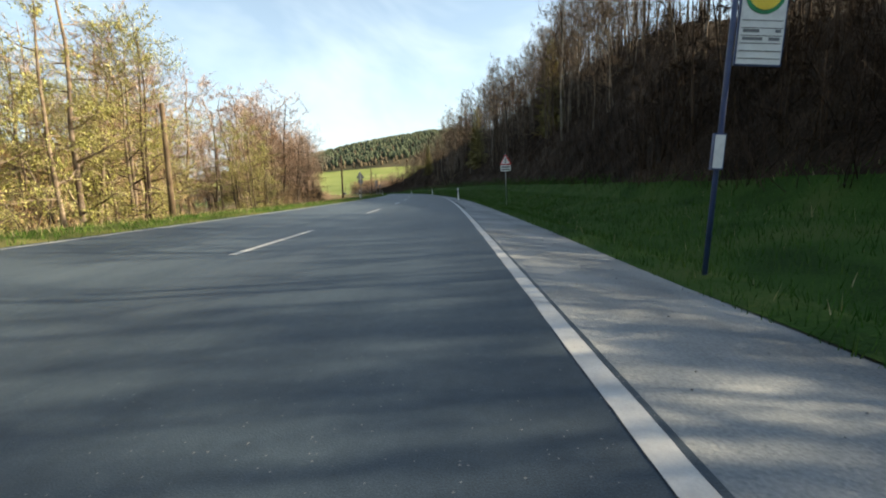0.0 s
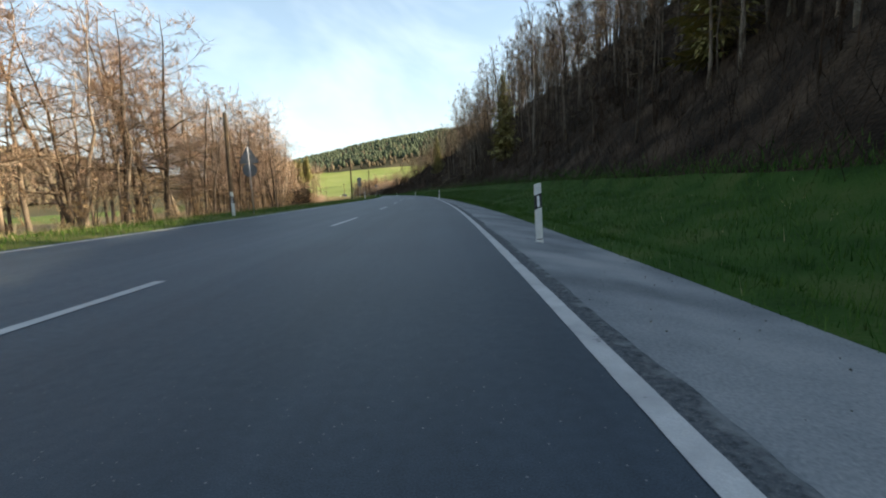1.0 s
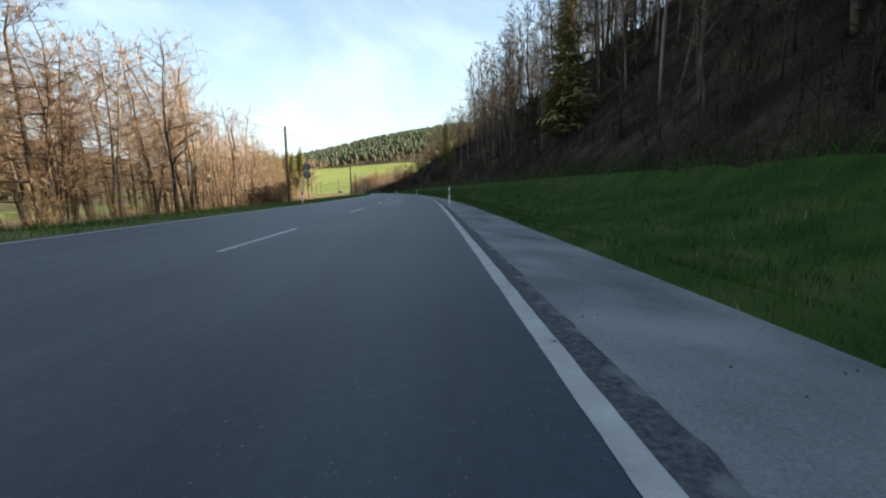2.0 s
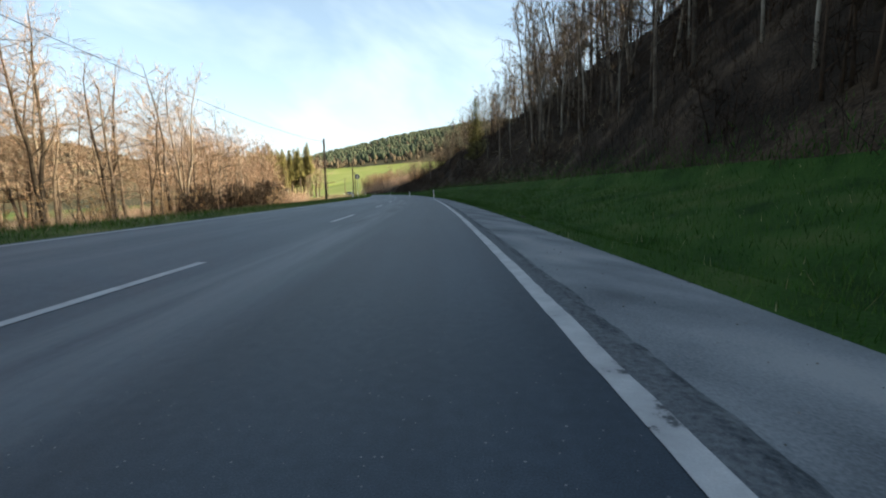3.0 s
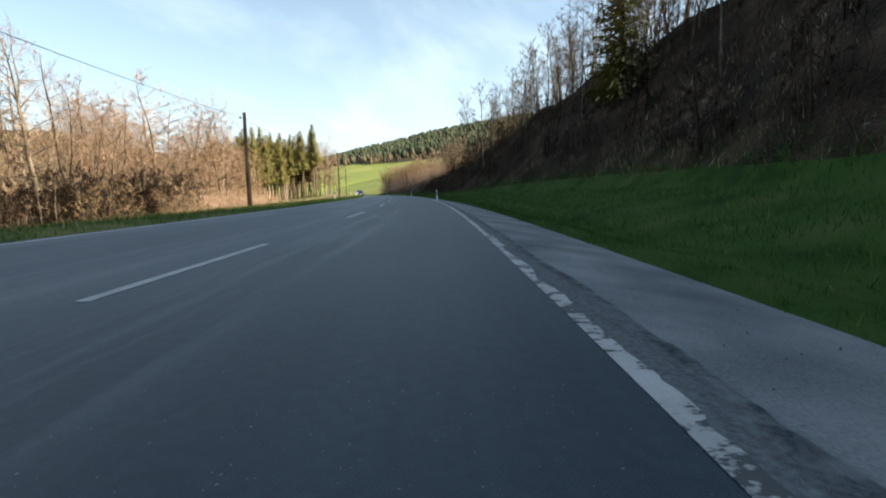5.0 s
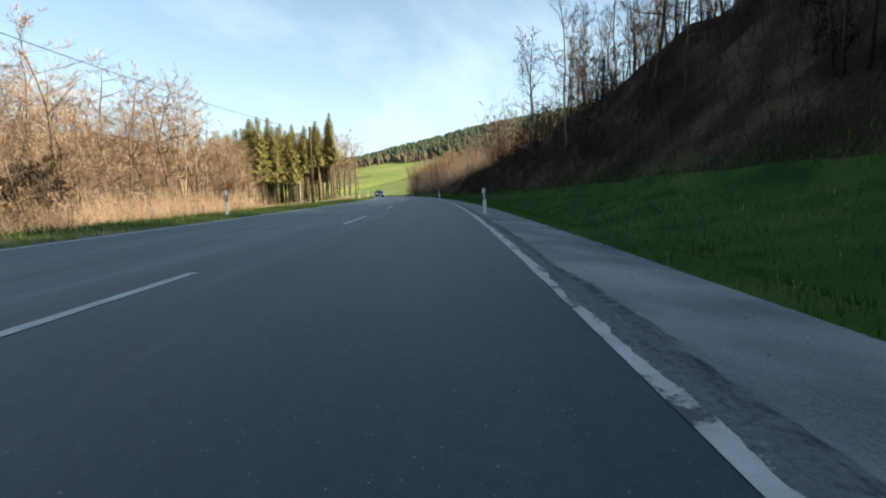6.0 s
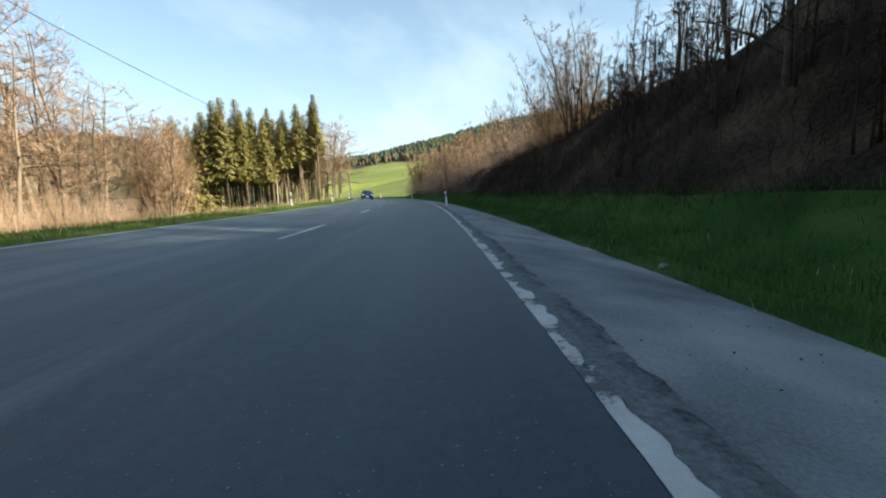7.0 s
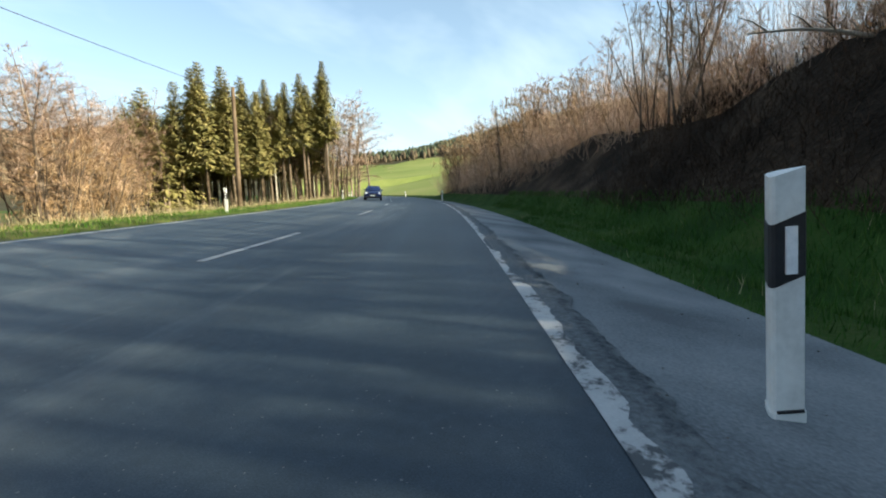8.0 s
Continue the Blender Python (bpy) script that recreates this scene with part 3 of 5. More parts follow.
tagged(strip("verge_left", np.arange(-58, 428, 1.0), lambda s: [2 * LANE + 0.02 + 0.06 * noise.noise(Vector((s / 3, 7, 0))), 8.5, 9.5, 10.5, 11.5, 13.0, 15.0], lambda s, o: left_z(s, o) + bumps(s, o, 2.5, 0.06) * (o > 8.6), M_VERGE_DRY_SUN), "green grass verge along the road", "verge", kind="structure")


def stand_z(s, o):
    """Height on which a thing stands beside the road."""
    if o < -1.7:
        return float(right_z(s, o))
    if o < 8.1:
        return float(road_z(np.float64(o)))
    return float(left_z(s, o)) if o < 14.5 else None


# markings
DASH_AT, DASH_LEN, PERIOD = 10.48, 4.15, 12.0
def line_strip(name, stations, o, width, seed, mat, bitten=False):
    """A painted line; the near edge line is broken away on its outer side further along."""
    verts, faces, where = [], [], []
    for s in stations:
        w = width / 2
        bite = float(np.interp(s, [50, 75], [0.02, 0.0])) if bitten else 0.0
        if bitten:
            worn = float(np.interp(s, [40, 85, 118, 135, 160, 190, 200, 210, 214, 224, 230], [0.0, 0.1, 0.12, 0.4, 0.65, 0.5, 0.95, 0.9, 0.35, 0.4, 0.9]))
            bite += min(0.86, max(0.0, worn * (0.28 + 1.15 * rough(s * 1.25, 3.0, 0.6)))) * width
        a, b = o + w + 0.006 * rough(s * 4, seed + 0.5), o - w + bite + 0.006 * rough(s * 5, seed + 9.5)
        for q in (a, b):
            x, y, _ = road(s, q)
            verts.append((x, y, float(road_z(q)) + 0.0055))
            where.append((q, s))
    for i in range(len(stations) - 1):
        faces.append((2 * i, 2 * i + 1, 2 * i + 3, 2 * i + 2))
    return mapped(mesh_object(name, verts, faces, mat), where)


tagged(line_strip("edge_line", np.concatenate([np.arange(-58, 262, 0.06), np.arange(262, 426, 0.5)]), 0.0, 0.135, 1, M_LINE, True), "worn white painted edge line", "road marking", kind="structure")
tagged(line_strip("edge_line", np.arange(-58, 426, 0.5), 2 * LANE - 0.06, 0.1, 2, M_DASH), "thin pale painted edge line by the verge", "road marking", kind="structure")
for k in range(-5, 34):
    tagged(line_strip("centre_dash", DASH_AT + k * PERIOD - DASH_LEN + np.linspace(0, DASH_LEN, 40), LANE, 0.13, 10 + k, M_DASH), "white painted centre line dash", "road marking", "centre line dashes", "structure")

# ---- things ----


def thing(name, label, category, group=""):
    return tagged(new(name), label, category, group)


def raw(name, verts, faces, mat, parent=None, label="", shade=False):
    ob = mesh_object(name, verts, faces, mat, shade)
    if parent:
        ob.parent = parent
    return tagged(ob, label)


class Soup:
    """Verts and faces gathered piece by piece."""
    def __init__(self):
        self.v, self.f = [], []

    def tube(self, pts, radii, sides=5, cap=True):
        base, n = len(self.v), len(pts)
        pts = [np.asarray(p, float) for p in pts]
        for i, p in enumerate(pts):
            d = pts[min(i + 1, n - 1)] - pts[max(i - 1, 0)]
            d = d / (np.linalg.norm(d) + 1e-9)
            u = np.cross(d, (0.0, 0.0, 1.0) if abs(d[2]) < 0.9 else (1.0, 0.0, 0.0))
            u = u / (np.linalg.norm(u) + 1e-9)
            w = np.cross(d, u)
            for k in range(sides):
                a = 2 * math.pi * k / sides
                self.v.append(p + radii[i] * (u * math.cos(a) + w * math.sin(a)))
        for i in range(n - 1):
            for k in range(sides):
                a, b = base + i * sides + k, base + i * sides + (k + 1) % sides
                self.f.append((a, b, b + sides, a + sides))
        if cap:
            self.f.append(tuple(base + (n - 1) * sides + k for k in range(sides)))
            self.f.append(tuple(base + sides - 1 - k for k in range(sides)))

    def spike(self, p, q, r):
        """A three-sided cone from p to q."""
        base = len(self.v)
        p, q = np.asarray(p, float), np.asarray(q, float)
        d = (q - p) / (np.linalg.norm(q - p) + 1e-9)
        u = np.cross(d, (0.0, 0.0, 1.0) if abs(d[2]) < 0.9 else (1.0, 0.0, 0.0))
        u = u / (np.linalg.norm(u) + 1e-9)
        w = np.cross(d, u)
        for k in range(3):
            a = 2.0944 * k
            self.v.append(p + r * (u * math.cos(a) + w * math.sin(a)))
        self.v.append(q)
        self.f += [(base, base + 1, base + 3), (base + 1, base + 2, base + 3), (base + 2, base, base + 3)]

    def sliver(self, p, q, r):
        """The finest of twigs: one narrow blade."""
        base = len(self.v)
        p, q = np.asarray(p, float), np.asarray(q, float)
        u = np.array([p[1] - q[1], q[0] - p[0], 0.3 * (q[0] - p[0])])
        u = u * (r / (math.sqrt(u @ u) + 1e-9))
        self.v += [p + u, p - u, q]
        self.f.append((base, base + 1, base + 2))

    def leaf(self, p, d, up, length, width):
        """A folded leaf or spray of four corners."""
        base = len(self.v)
        p, d = np.asarray(p, float), np.asarray(d, float)
        side = np.cross(d, up)
        side = side / (np.linalg.norm(side) + 1e-9)
        m = p + d * length * 0.5
        self.v += [p, m + side * width, p + d * length, m - side * width + np.asarray(up) * width * 0.4]
        self.f += [(base, base + 1, base + 2), (base, base + 2, base + 3)]

    def box(self, lo, hi):
        base = len(self.v)
        self.v += [(x, y, z) for z in (lo[2], hi[2]) for y in (lo[1], hi[1]) for x in (lo[0], hi[0])]
        self.f += [tuple(base + k for k in q) for q in ((0, 2, 3, 1), (4, 5, 7, 6), (0, 1, 5, 4), (2, 6, 7, 3), (0, 4, 6, 2), (1, 3, 7, 5))]


def unit(v):
    return v / (np.linalg.norm(v) + 1e-9)


def bare_tree(seed, height, spread, first, limbs, twigs, name, label, category, group, bark, twig, leaves=0, leaf_mat=None, lean=0.03, stems=1, girth=0.0085, sub=6, thin=0.006, small=False, rise=0.3, crook=0.012, flat=0.75, branch_mat=None):
    """A leafless tree: a crooked trunk, bent limbs with side branches, and a haze of fine twigs; some with young leaves."""
    rng = np.random.default_rng(seed)
    trunk, limb, fine, bud = Soup(), Soup(), Soup(), Soup()
    level = np.array([1.0, 1.0, flat])
    for st in range(stems):
        h = height * (1 if st == 0 else rng.uniform(0.7, 0.95))
        drift = rng.normal(size=2) * lean * h * (1 if stems == 1 else 2.2)
        foot = np.array([0, 0, -0.4]) if st == 0 else np.array([*rng.normal(size=2) * 0.35, -0.4])
        r0 = girth * h + 0.015
        ts = np.linspace(0, 1, 9)
        wob = np.cumsum(rng.normal(size=(9, 2)) * crook * h, 0)
        line = [foot + np.array([drift[0] * t + wob[i, 0] * t, drift[1] * t + wob[i, 1] * t, (h + 0.4) * t]) for i, t in enumerate(ts)]
        rad = [r0 * (1.25 if i == 0 else 1) * (1 - 0.93 * t) + 0.008 for i, t in enumerate(ts)]
        trunk.tube(line[::2] if small else line, rad[::2] if small else rad, 4 if small else 7)
        for k in range(limbs):
            t = first + (0.98 - first) * (k + rng.uniform(0, 0.8)) / limbs
            i = min(int(t * 8), 7)
            p = line[i] + (line[i + 1] - line[i]) * (t * 8 - i)
            a = k * 2.4 + rng.normal() * 0.5
            up = rise * rng.uniform(0.1, 1.3) + 0.4 * t * t
            d = unit(np.array([math.cos(a), math.sin(a), up]))
            ln = spread * h * (0.35 + 0.65 * math.sin(math.pi * min(1, 0.18 + 0.8 * (t - first) / (1 - first + 1e-6)))) * rng.uniform(0.55, 1.2)
            lesser = k % 3 > 0
            pts, rad = [p], [(r0 * (1 - 0.9 * t) * (0.36 if lesser else 0.6)) + 0.006]
            for q in range(5):
                d = unit(d + rng.normal(size=3) * 0.22 * level + np.array([0, 0, 0.1 * rise]))
                pts.append(pts[-1] + d * ln / 5)
                rad.append(rad[0] * (1 - (q + 1) / 5.6))
            limb.tube(pts[::2] if small else pts, rad[::2] if small else rad, 3 if small or lesser else 5, False)
            for b in range(twigs):
                tb = rng.uniform(0.15, 1.0)
                j = min(int(tb * 5), 4)
                pb = pts[j] + (pts[j + 1] - pts[j]) * (tb * 5 - j)
                db = unit(unit(pts[j + 1] - pts[j]) + rng.normal(size=3) * 0.7 * level + np.array([0, 0, 0.1 * rise]))
                lb = ln * rng.uniform(0.25, 0.55)
                mid = pb + db * lb * 0.5
                end = mid + unit(db + rng.normal(size=3) * 0.4 * level + np.array([0, 0, 0.12])) * lb * 0.5
                rb = 0.3 * rad[j] + 0.005
                if small:
                    fine.spike(pb, end, 0.008)
                else:
                    limb.tube([pb, mid, end], [rb, rb * 0.65, 0.003], 3, False)
                for w in range(sub):
                    tw = rng.uniform(0.1, 1)
                    pw = pb + (mid - pb) * 2 * tw if tw < 0.5 else mid + (end - mid) * (2 * tw - 1)
                    dw = unit(db + rng.normal(size=3) * 0.85 * level)
                    q2 = pw + dw * lb * rng.uniform(0.25, 0.8)
                    fine.sliver(pw, q2, thin)
                    for _ in range(leaves):
                        pl = pw + (q2 - pw) * rng.uniform(0.2, 1)
                        bud.sliver(pl, pl + unit(rng.normal(size=3)) * rng.uniform(0.06, 0.13), 0.03)
    ob = thing(name, label, category, group)
    if stems < 4:
        raw("trunk", trunk.v, trunk.f, bark, ob, shade=True)
    else:
        tagged(raw("stem", trunk.v, trunk.f, bark, ob, shade=True), kind="stuff")
    n = len(limb.v)
    crown = raw("crown", limb.v + fine.v, limb.f + [tuple(i + n for i in f) for f in fine.f], branch_mat or bark, ob, "fine leafless branches and twigs")
    crown.data.materials.append(twig)
    crown.data.polygons.foreach_set("material_index", [0] * len(limb.f) + [1] * len(fine.f))
    tagged(crown, kind="stuff")
    if leaves:
        tagged(raw("foliage", bud.v, bud.f, leaf_mat, ob, "sparse yellow-green young leaves"), kind="stuff")
    return ob


def conifer(seed, height, spread, name, label, group, bare=0.12):
    rng = np.random.default_rng(seed)
    trunk, boughs = Soup(), Soup()
    trunk.tube([(0, 0, -0.4), (0, 0, height * 0.5), (0, 0, height)], [height * 0.013, height * 0.008, 0.01], 7)
    whorls = int(height * 1.7)
    for k in range(whorls):
        t = bare + (1 - bare) * k / whorls
        z = t * height
        reach = spread * height * (1 - t) ** 0.65 * rng.uniform(0.75, 1.1) + 0.12
        n = 6
        for b in range(n):
            a = 2 * math.pi * (b + rng.uniform(-0.3, 0.3)) / n + k * 0.7
            out = np.array([math.cos(a), math.sin(a), 0])
            ln = reach * rng.uniform(0.6, 1.1)
            tilt = 0.35 - 0.75 * (1 - t)
            for q in range(6):
                f = (q + 0.5) / 6
                p = np.array([0, 0, z]) + out * ln * f + np.array([0, 0, ln * (tilt * f + 0.22 * f * f)])
                for side in (-1, 1, 0):
                    d = unit(out * 0.7 + side * np.array([-out[1], out[0], 0]) * 0.8 + np.array([0, 0, rng.normal() * 0.3 - 0.35]))
                    boughs.leaf(p, d, (0, 0, 1), ln * 0.4 * rng.uniform(0.6, 1.3) + 0.08, (0.05 + 0.05 * ln) * rng.uniform(0.6, 1.3))
    ob = thing(name, label, "tree", group)
    raw("trunk", trunk.v, trunk.f, M_BARK, ob, shade=True)
    tagged(raw("crown", boughs.v, boughs.f, M_NEEDLE, ob, "drooping dark green boughs"), kind="stuff")
    return ob


def plant(ob, s, o, scale=1.0, turn=0.0):
    """Set a tree at a place of the road's plan; the first time the thing itself, later a copy."""
    x, y, _ = road(s, o)
    z = stand_z(s, o)
    return plant_xy(ob, float(x), float(y), scale, turn, ground_z(float(x), float(y)) if z is None else z - 0.1)


USED = set()


def plant_xy(ob, x, y, scale=1.0, turn=0.0, z=None):
    m = pose(x, y, ground_z(x, y) if z is None else z, 0, 0, turn)
    if ob.name not in USED:
        USED.add(ob.name)
        ob.matrix_basis = m
        got = ob
    else:
        got = copy_thing(ob, m)
    got.scale = (scale, scale, scale)
    return got


# kinds of trees, built once
ALDER = ((0.3, 0.24, 24, 0.15, 1), (0.27, 0.2, 26, 0.3, 1), (0.25, 0.2, 28, 0.1, 1), (0.26, 0.25, 15, 0.45, 2), (0.33, 0.3, 22, 0.25, 1))
alders = [bare_tree(11 + k, 12.0, w, f, n, 6, "alder", "leafless alder with reddish-brown sunlit twigs beyond the verge", "tree", "alders along the stream", M_BARK, M_TWIG, stems=st, thin=0.0105, sub=19, rise=r, lean=0.05, crook=0.02, flat=0.5, girth=0.01) for k, (w, f, n, r, st) in enumerate(ALDER)]
old_trees = [bare_tree(111 + k, 16.0, (0.3, 0.26, 0.24)[k], (0.28, 0.34, 0.22)[k], (20, 18, 22)[k], 7, "old_alder", "gnarled dark leafless tree with crooked limbs behind brambles", "tree", "gnarled trees by the stream", M_BARK_SHADE, M_TWIG, stems=(1, 2, 1)[k], thin=0.008, sub=15, rise=(0.55, 0.7, 0.35)[k], lean=0.035, crook=0.02, flat=0.7, girth=0.01) for k in range(3)]
birches = [bare_tree(131 + k, 15.0, 0.2, 0.35, 20, 6, "birch", "bare pale-barked birch beside the bend", "tree", "birches beside the bend", M_BIRCH, M_TWIG, thin=0.014, sub=14, rise=0.6, lean=0.05, girth=0.011) for k in range(2)]
leafing = [bare_tree(31 + k, 12.0, 0.3, 0.08, 17, 7, "leafing_tree", "tree with fresh yellow-green leaves behind the verge", "tree", "leafing roadside trees", (M_BARK, M_BARK, M_BIRCH)[k], M_TWIG_LEAF, 3, M_BUD, stems=(2, 2, 1)[k], sub=12, thin=0.011, flat=0.55) for k in range(3)]
shrubs = [bare_tree(41 + k, 3.4, 0.36, 0.06, 7, 4, "shrub", "dense leafless brown shrub at the edge of the verge", "shrub", "roadside shrubs", M_BARK_SHADE, M_TWIG_ORANGE, girth=0.004, stems=5, small=True, sub=14, rise=0.4, thin=0.009, lean=0.13) for k in range(3)]
slope_trees = [bare_tree(51 + k, 12.0, 0.2, 0.28, 19, 6, "slope_tree", "tall slender leafless tree on the shaded slope", "tree", "trees on the wooded slope", M_BARK_SHADE, M_TWIG_SHADE, lean=0.06, girth=0.006, rise=0.7, sub=11, thin=0.013) for k in range(5)]
pale_trees = [bare_tree(251 + k, 13.0, 0.13, 0.45, 13, 5, "pale_tree", "thin pale-trunked leafless tree on the leaf-covered slope", "tree", "pale trunks on the slope", M_BARK_PALE, M_TWIG_SHADE, lean=0.05, girth=0.0036, rise=0.9, sub=7, thin=0.009, crook=0.016, branch_mat=M_BARK_SHADE) for k in range(2)]
brow_trees = [bare_tree(151 + k, 11.0, 0.21, 0.22, 17, 6, "brow_tree", "thin leafless tree against the sky on the brow", "tree", "trees along the brow", M_BARK_SHADE, M_TWIG_BROW_LIT, lean=0.06, girth=0.006, rise=0.7, sub=12, thin=0.0125, stems=(1, 1, 2)[k]) for k in range(3)]
stem_trees = [bare_tree(81 + k, 9.0, 0.26, 0.2, 9, 6, "stem_tree", "leafless tree of many thin spreading stems on the bank", "tree", "trees on the low bank", M_BARK_SHADE, M_TWIG_BROW_LIT, stems=6, lean=0.09, girth=0.0055, rise=0.9, sub=17, thin=0.0085) for k in range(3)]
slope_shrubs = [bare_tree(61 + k, 4.0, 0.34, 0.08, 5, 5, "slope_shrub", "dark leafless scrub bush on the slope", "shrub", "scrub on the slope", M_SCRUB_SHADE, M_SCRUB_SHADE, stems=4, small=True, sub=16, rise=0.7, thin=0.011) for k in range(3)]
bramble = [bare_tree(91 + k, 3.2, 0.45, 0.05, 7, 6, "bramble", "dense dark brown bramble mound by the stream", "shrub", "brambles by the stream", M_BARK_SHADE, M_SCRUB_SHADE, stems=7, small=True, sub=26, rise=0.4, thin=0.011) for k in range(2)]
spruces = [conifer(71 + k, 20.0, (0.2, 0.165, 0.18, 0.26)[k], "spruce", "tall green spruce in the roadside wood", "spruces of the wood", (0.04, 0.45, 0.3, 0.08)[k]) for k in range(4)]
rnd = random.Random(5)

# left of the road
for k in range(54):
    plant(leafing[k % 2] if k % 13 != 5 else leafing[2], -8 + 46 * (k + rnd.random()) / 54, 13.5 + rnd.random() ** 1.3 * 14, rnd.uniform(0.9, 1.3) * float(np.interp(-8 + 46 * k / 54, [6, 16, 24, 32], [1, 0.82, 0.66, 0.55])), rnd.uniform(0, 360))


def stream(s):
    """Distance from the edge line to the first trees along the stream, which turns away from the road."""
    return float(np.interp(s, [24, 80, 100, 130, 150, 170, 200], [19.5, 21.5, 26, 31, 33, 35, 36]))


for k in range(96):
    s = 22 + 86 * (k + rnd.random()) / 96
    plant(alders[k % 5], s, stream(s) + rnd.random() ** 1.3 * 17, rnd.uniform(0.85, 1.25) * float(np.interp(s, [24, 45, 108], [0.85, 1.05, 1.15])), rnd.uniform(0, 360))
for k in range(19):
    s = 104 + 92 * (k + rnd.random()) / 19
    plant(old_trees[k % 3], s, stream(s) - 2 + rnd.random() * 7, rnd.uniform(0.95, 1.25), rnd.uniform(0, 360))
for x, y, size, turn in ((-59.1, 177.5, 1.15, 40), (-63.0, 184.0, 1.0, 160), (-66.0, 190.0, 0.8, 250), (-57.0, 170.0, 1.05, 300)):
    plant_xy(old_trees[0 if turn < 100 else int(turn) % 3], x, y, size, turn)
for k in range(54):
    s = 96 + 92 * (k + rnd.random()) / 54
    plant(alders[k % 5], s, stream(s) - 1 + rnd.random() * 14, rnd.uniform(1.0, 1.4), rnd.uniform(0, 360))
for k in range(40):
    u = (k + rnd.random()) / 40
    plant_xy(bramble[k % 2], -42 - 17 * u - rnd.uniform(0, 4), 140 + 57 * u + rnd.uniform(-1, 1), rnd.uniform(1.0, 1.35) * (0.85 + 0.65 * u), rnd.uniform(0, 360))
# the broad clump between the brambles and the spruce wood
for k in range(58):
    u, v = (k + rnd.random()) / 58, rnd.random()
    plant_xy(alders[k % 5], -66 - 27 * u - 26 * v + 3 * rnd.random(), 205 + 44 * u - 10 * v, rnd.uniform(1.15, 1.65) * (1 + 0.15 * v), rnd.uniform(0, 360))
plant_xy(alders[4], -78.9, 226.6, 1.7, 70)
plant_xy(alders[0], -70.0, 216.0, 1.35, 190)
plant_xy(old_trees[2], -87.0, 238.0, 1.1, 100)
for k in range(22):
    s = 196 + 40 * (k + rnd.random()) / 22
    plant(alders[k % 5], s, 30 + rnd.random() * 18, rnd.uniform(0.7, 1.05), rnd.uniform(0, 360))
# willows and brush where the meadow ends
for k in range(70):
    u, v = (k + rnd.random()) / 70, rnd.random()
    plant_xy(alders[k % 5] if k % 2 else shrubs[k % 3], -80 - 32 * u - 9 * v, 243 + 28 * u + 3 * v, rnd.uniform(0.95, 1.35) * (1 if k % 2 else 2.2), rnd.uniform(0, 360))
for k in range(90):
    s = -8 + 250 * (k + rnd.random()) / 90
    plant(shrubs[k % 3], s, (float(np.interp(s, [20, 80], [14.5, 18.5])) if s < 90 else float(np.interp(s, [90, 150, 200, 240], [23, 30, 27, 24]))) + rnd.random() * 6, rnd.uniform(0.6, 1.3), rnd.uniform(0, 360))
# the spruce wood, its edge towards the road closed by trees with bare lower trunks
WOOD = [(-88, 302), (-113, 271), (-160, 300), (-135, 350)]
for k in range(124):
    u, v = (k * 0.618034) % 1.0, 0.85 * (k / 124.0) ** 1.25
    ax, ay = WOOD[0][0] + (WOOD[1][0] - WOOD[0][0]) * u, WOOD[0][1] + (WOOD[1][1] - WOOD[0][1]) * u
    bx, by = WOOD[3][0] + (WOOD[2][0] - WOOD[3][0]) * u, WOOD[3][1] + (WOOD[2][1] - WOOD[3][1]) * u
    x, y = ax + (bx - ax) * v + rnd.uniform(-1.2, 1.2), ay + (by - ay) * v + rnd.uniform(-1.2, 1.2)
    if k % 5 == 3 or u < 0.15:
        plant_xy(alders[k % 5], x, y, rnd.uniform(1.4, 1.8), rnd.uniform(0, 360))
    else:
        plant_xy(spruces[(1, 2, 1, 0, 2)[k % 5] if u < 0.8 else 3], x, y, rnd.uniform(0.95, 1.32) * (0.85 if u > 0.8 else 1), rnd.uniform(0, 360))
for k in range(11):
    s = 322 + 46 * (k + rnd.random()) / 11
    plant(birches[k % 2], s, 15 + rnd.random() * 14, rnd.uniform(0.8, 1.15), rnd.uniform(0, 360))
# the wooded slope
for k in range(120):
    s = 10 + 206 * (k + rnd.random()) / 120
    top = k % 5 < 2
    far = float(brow(s)) * rnd.uniform(0.85, 1.15) + rnd.uniform(0, 5) if top else rnd.random() ** 0.8 * (4 + float(brow(s)))
    if s < 28 and k % 2:
        continue
    plant(slope_trees[k % 5], s, -float(toe(s)) - 2.0 - far, rnd.uniform(0.7, 1.1) * (float(np.interp(s, [30, 50, 100, 120], [1.0, 1.6, 1.6, 1.2])) if top else 1) * float(np.interp(s, [195, 235], [1, 0.62])), rnd.uniform(0, 360))
for k in range(80):
    s = 42 + 95 * (k + rnd.random()) / 80
    plant(slope_trees[k % 5] if k % 5 else pale_trees[k % 2], s, -float(toe(s)) - 3.0 - rnd.random() * 15, rnd.uniform(0.9, 1.3), rnd.uniform(0, 360))
for k in range(190):
    s = -14 + 244 * (k + rnd.random()) / 190
    at_top = k % 3 == 0 and s > 34
    plant(slope_shrubs[k % 3], s, -float(toe(s)) - 1.0 - (float(brow(s)) * rnd.uniform(0.9, 1.1) if at_top else rnd.random() * (3 + float(brow(s)))), rnd.uniform(0.5, 1.15) * float(np.interp(s, [26, 36, 205, 220], [0.6, 1, 1, 0.7])), rnd.uniform(0, 360))
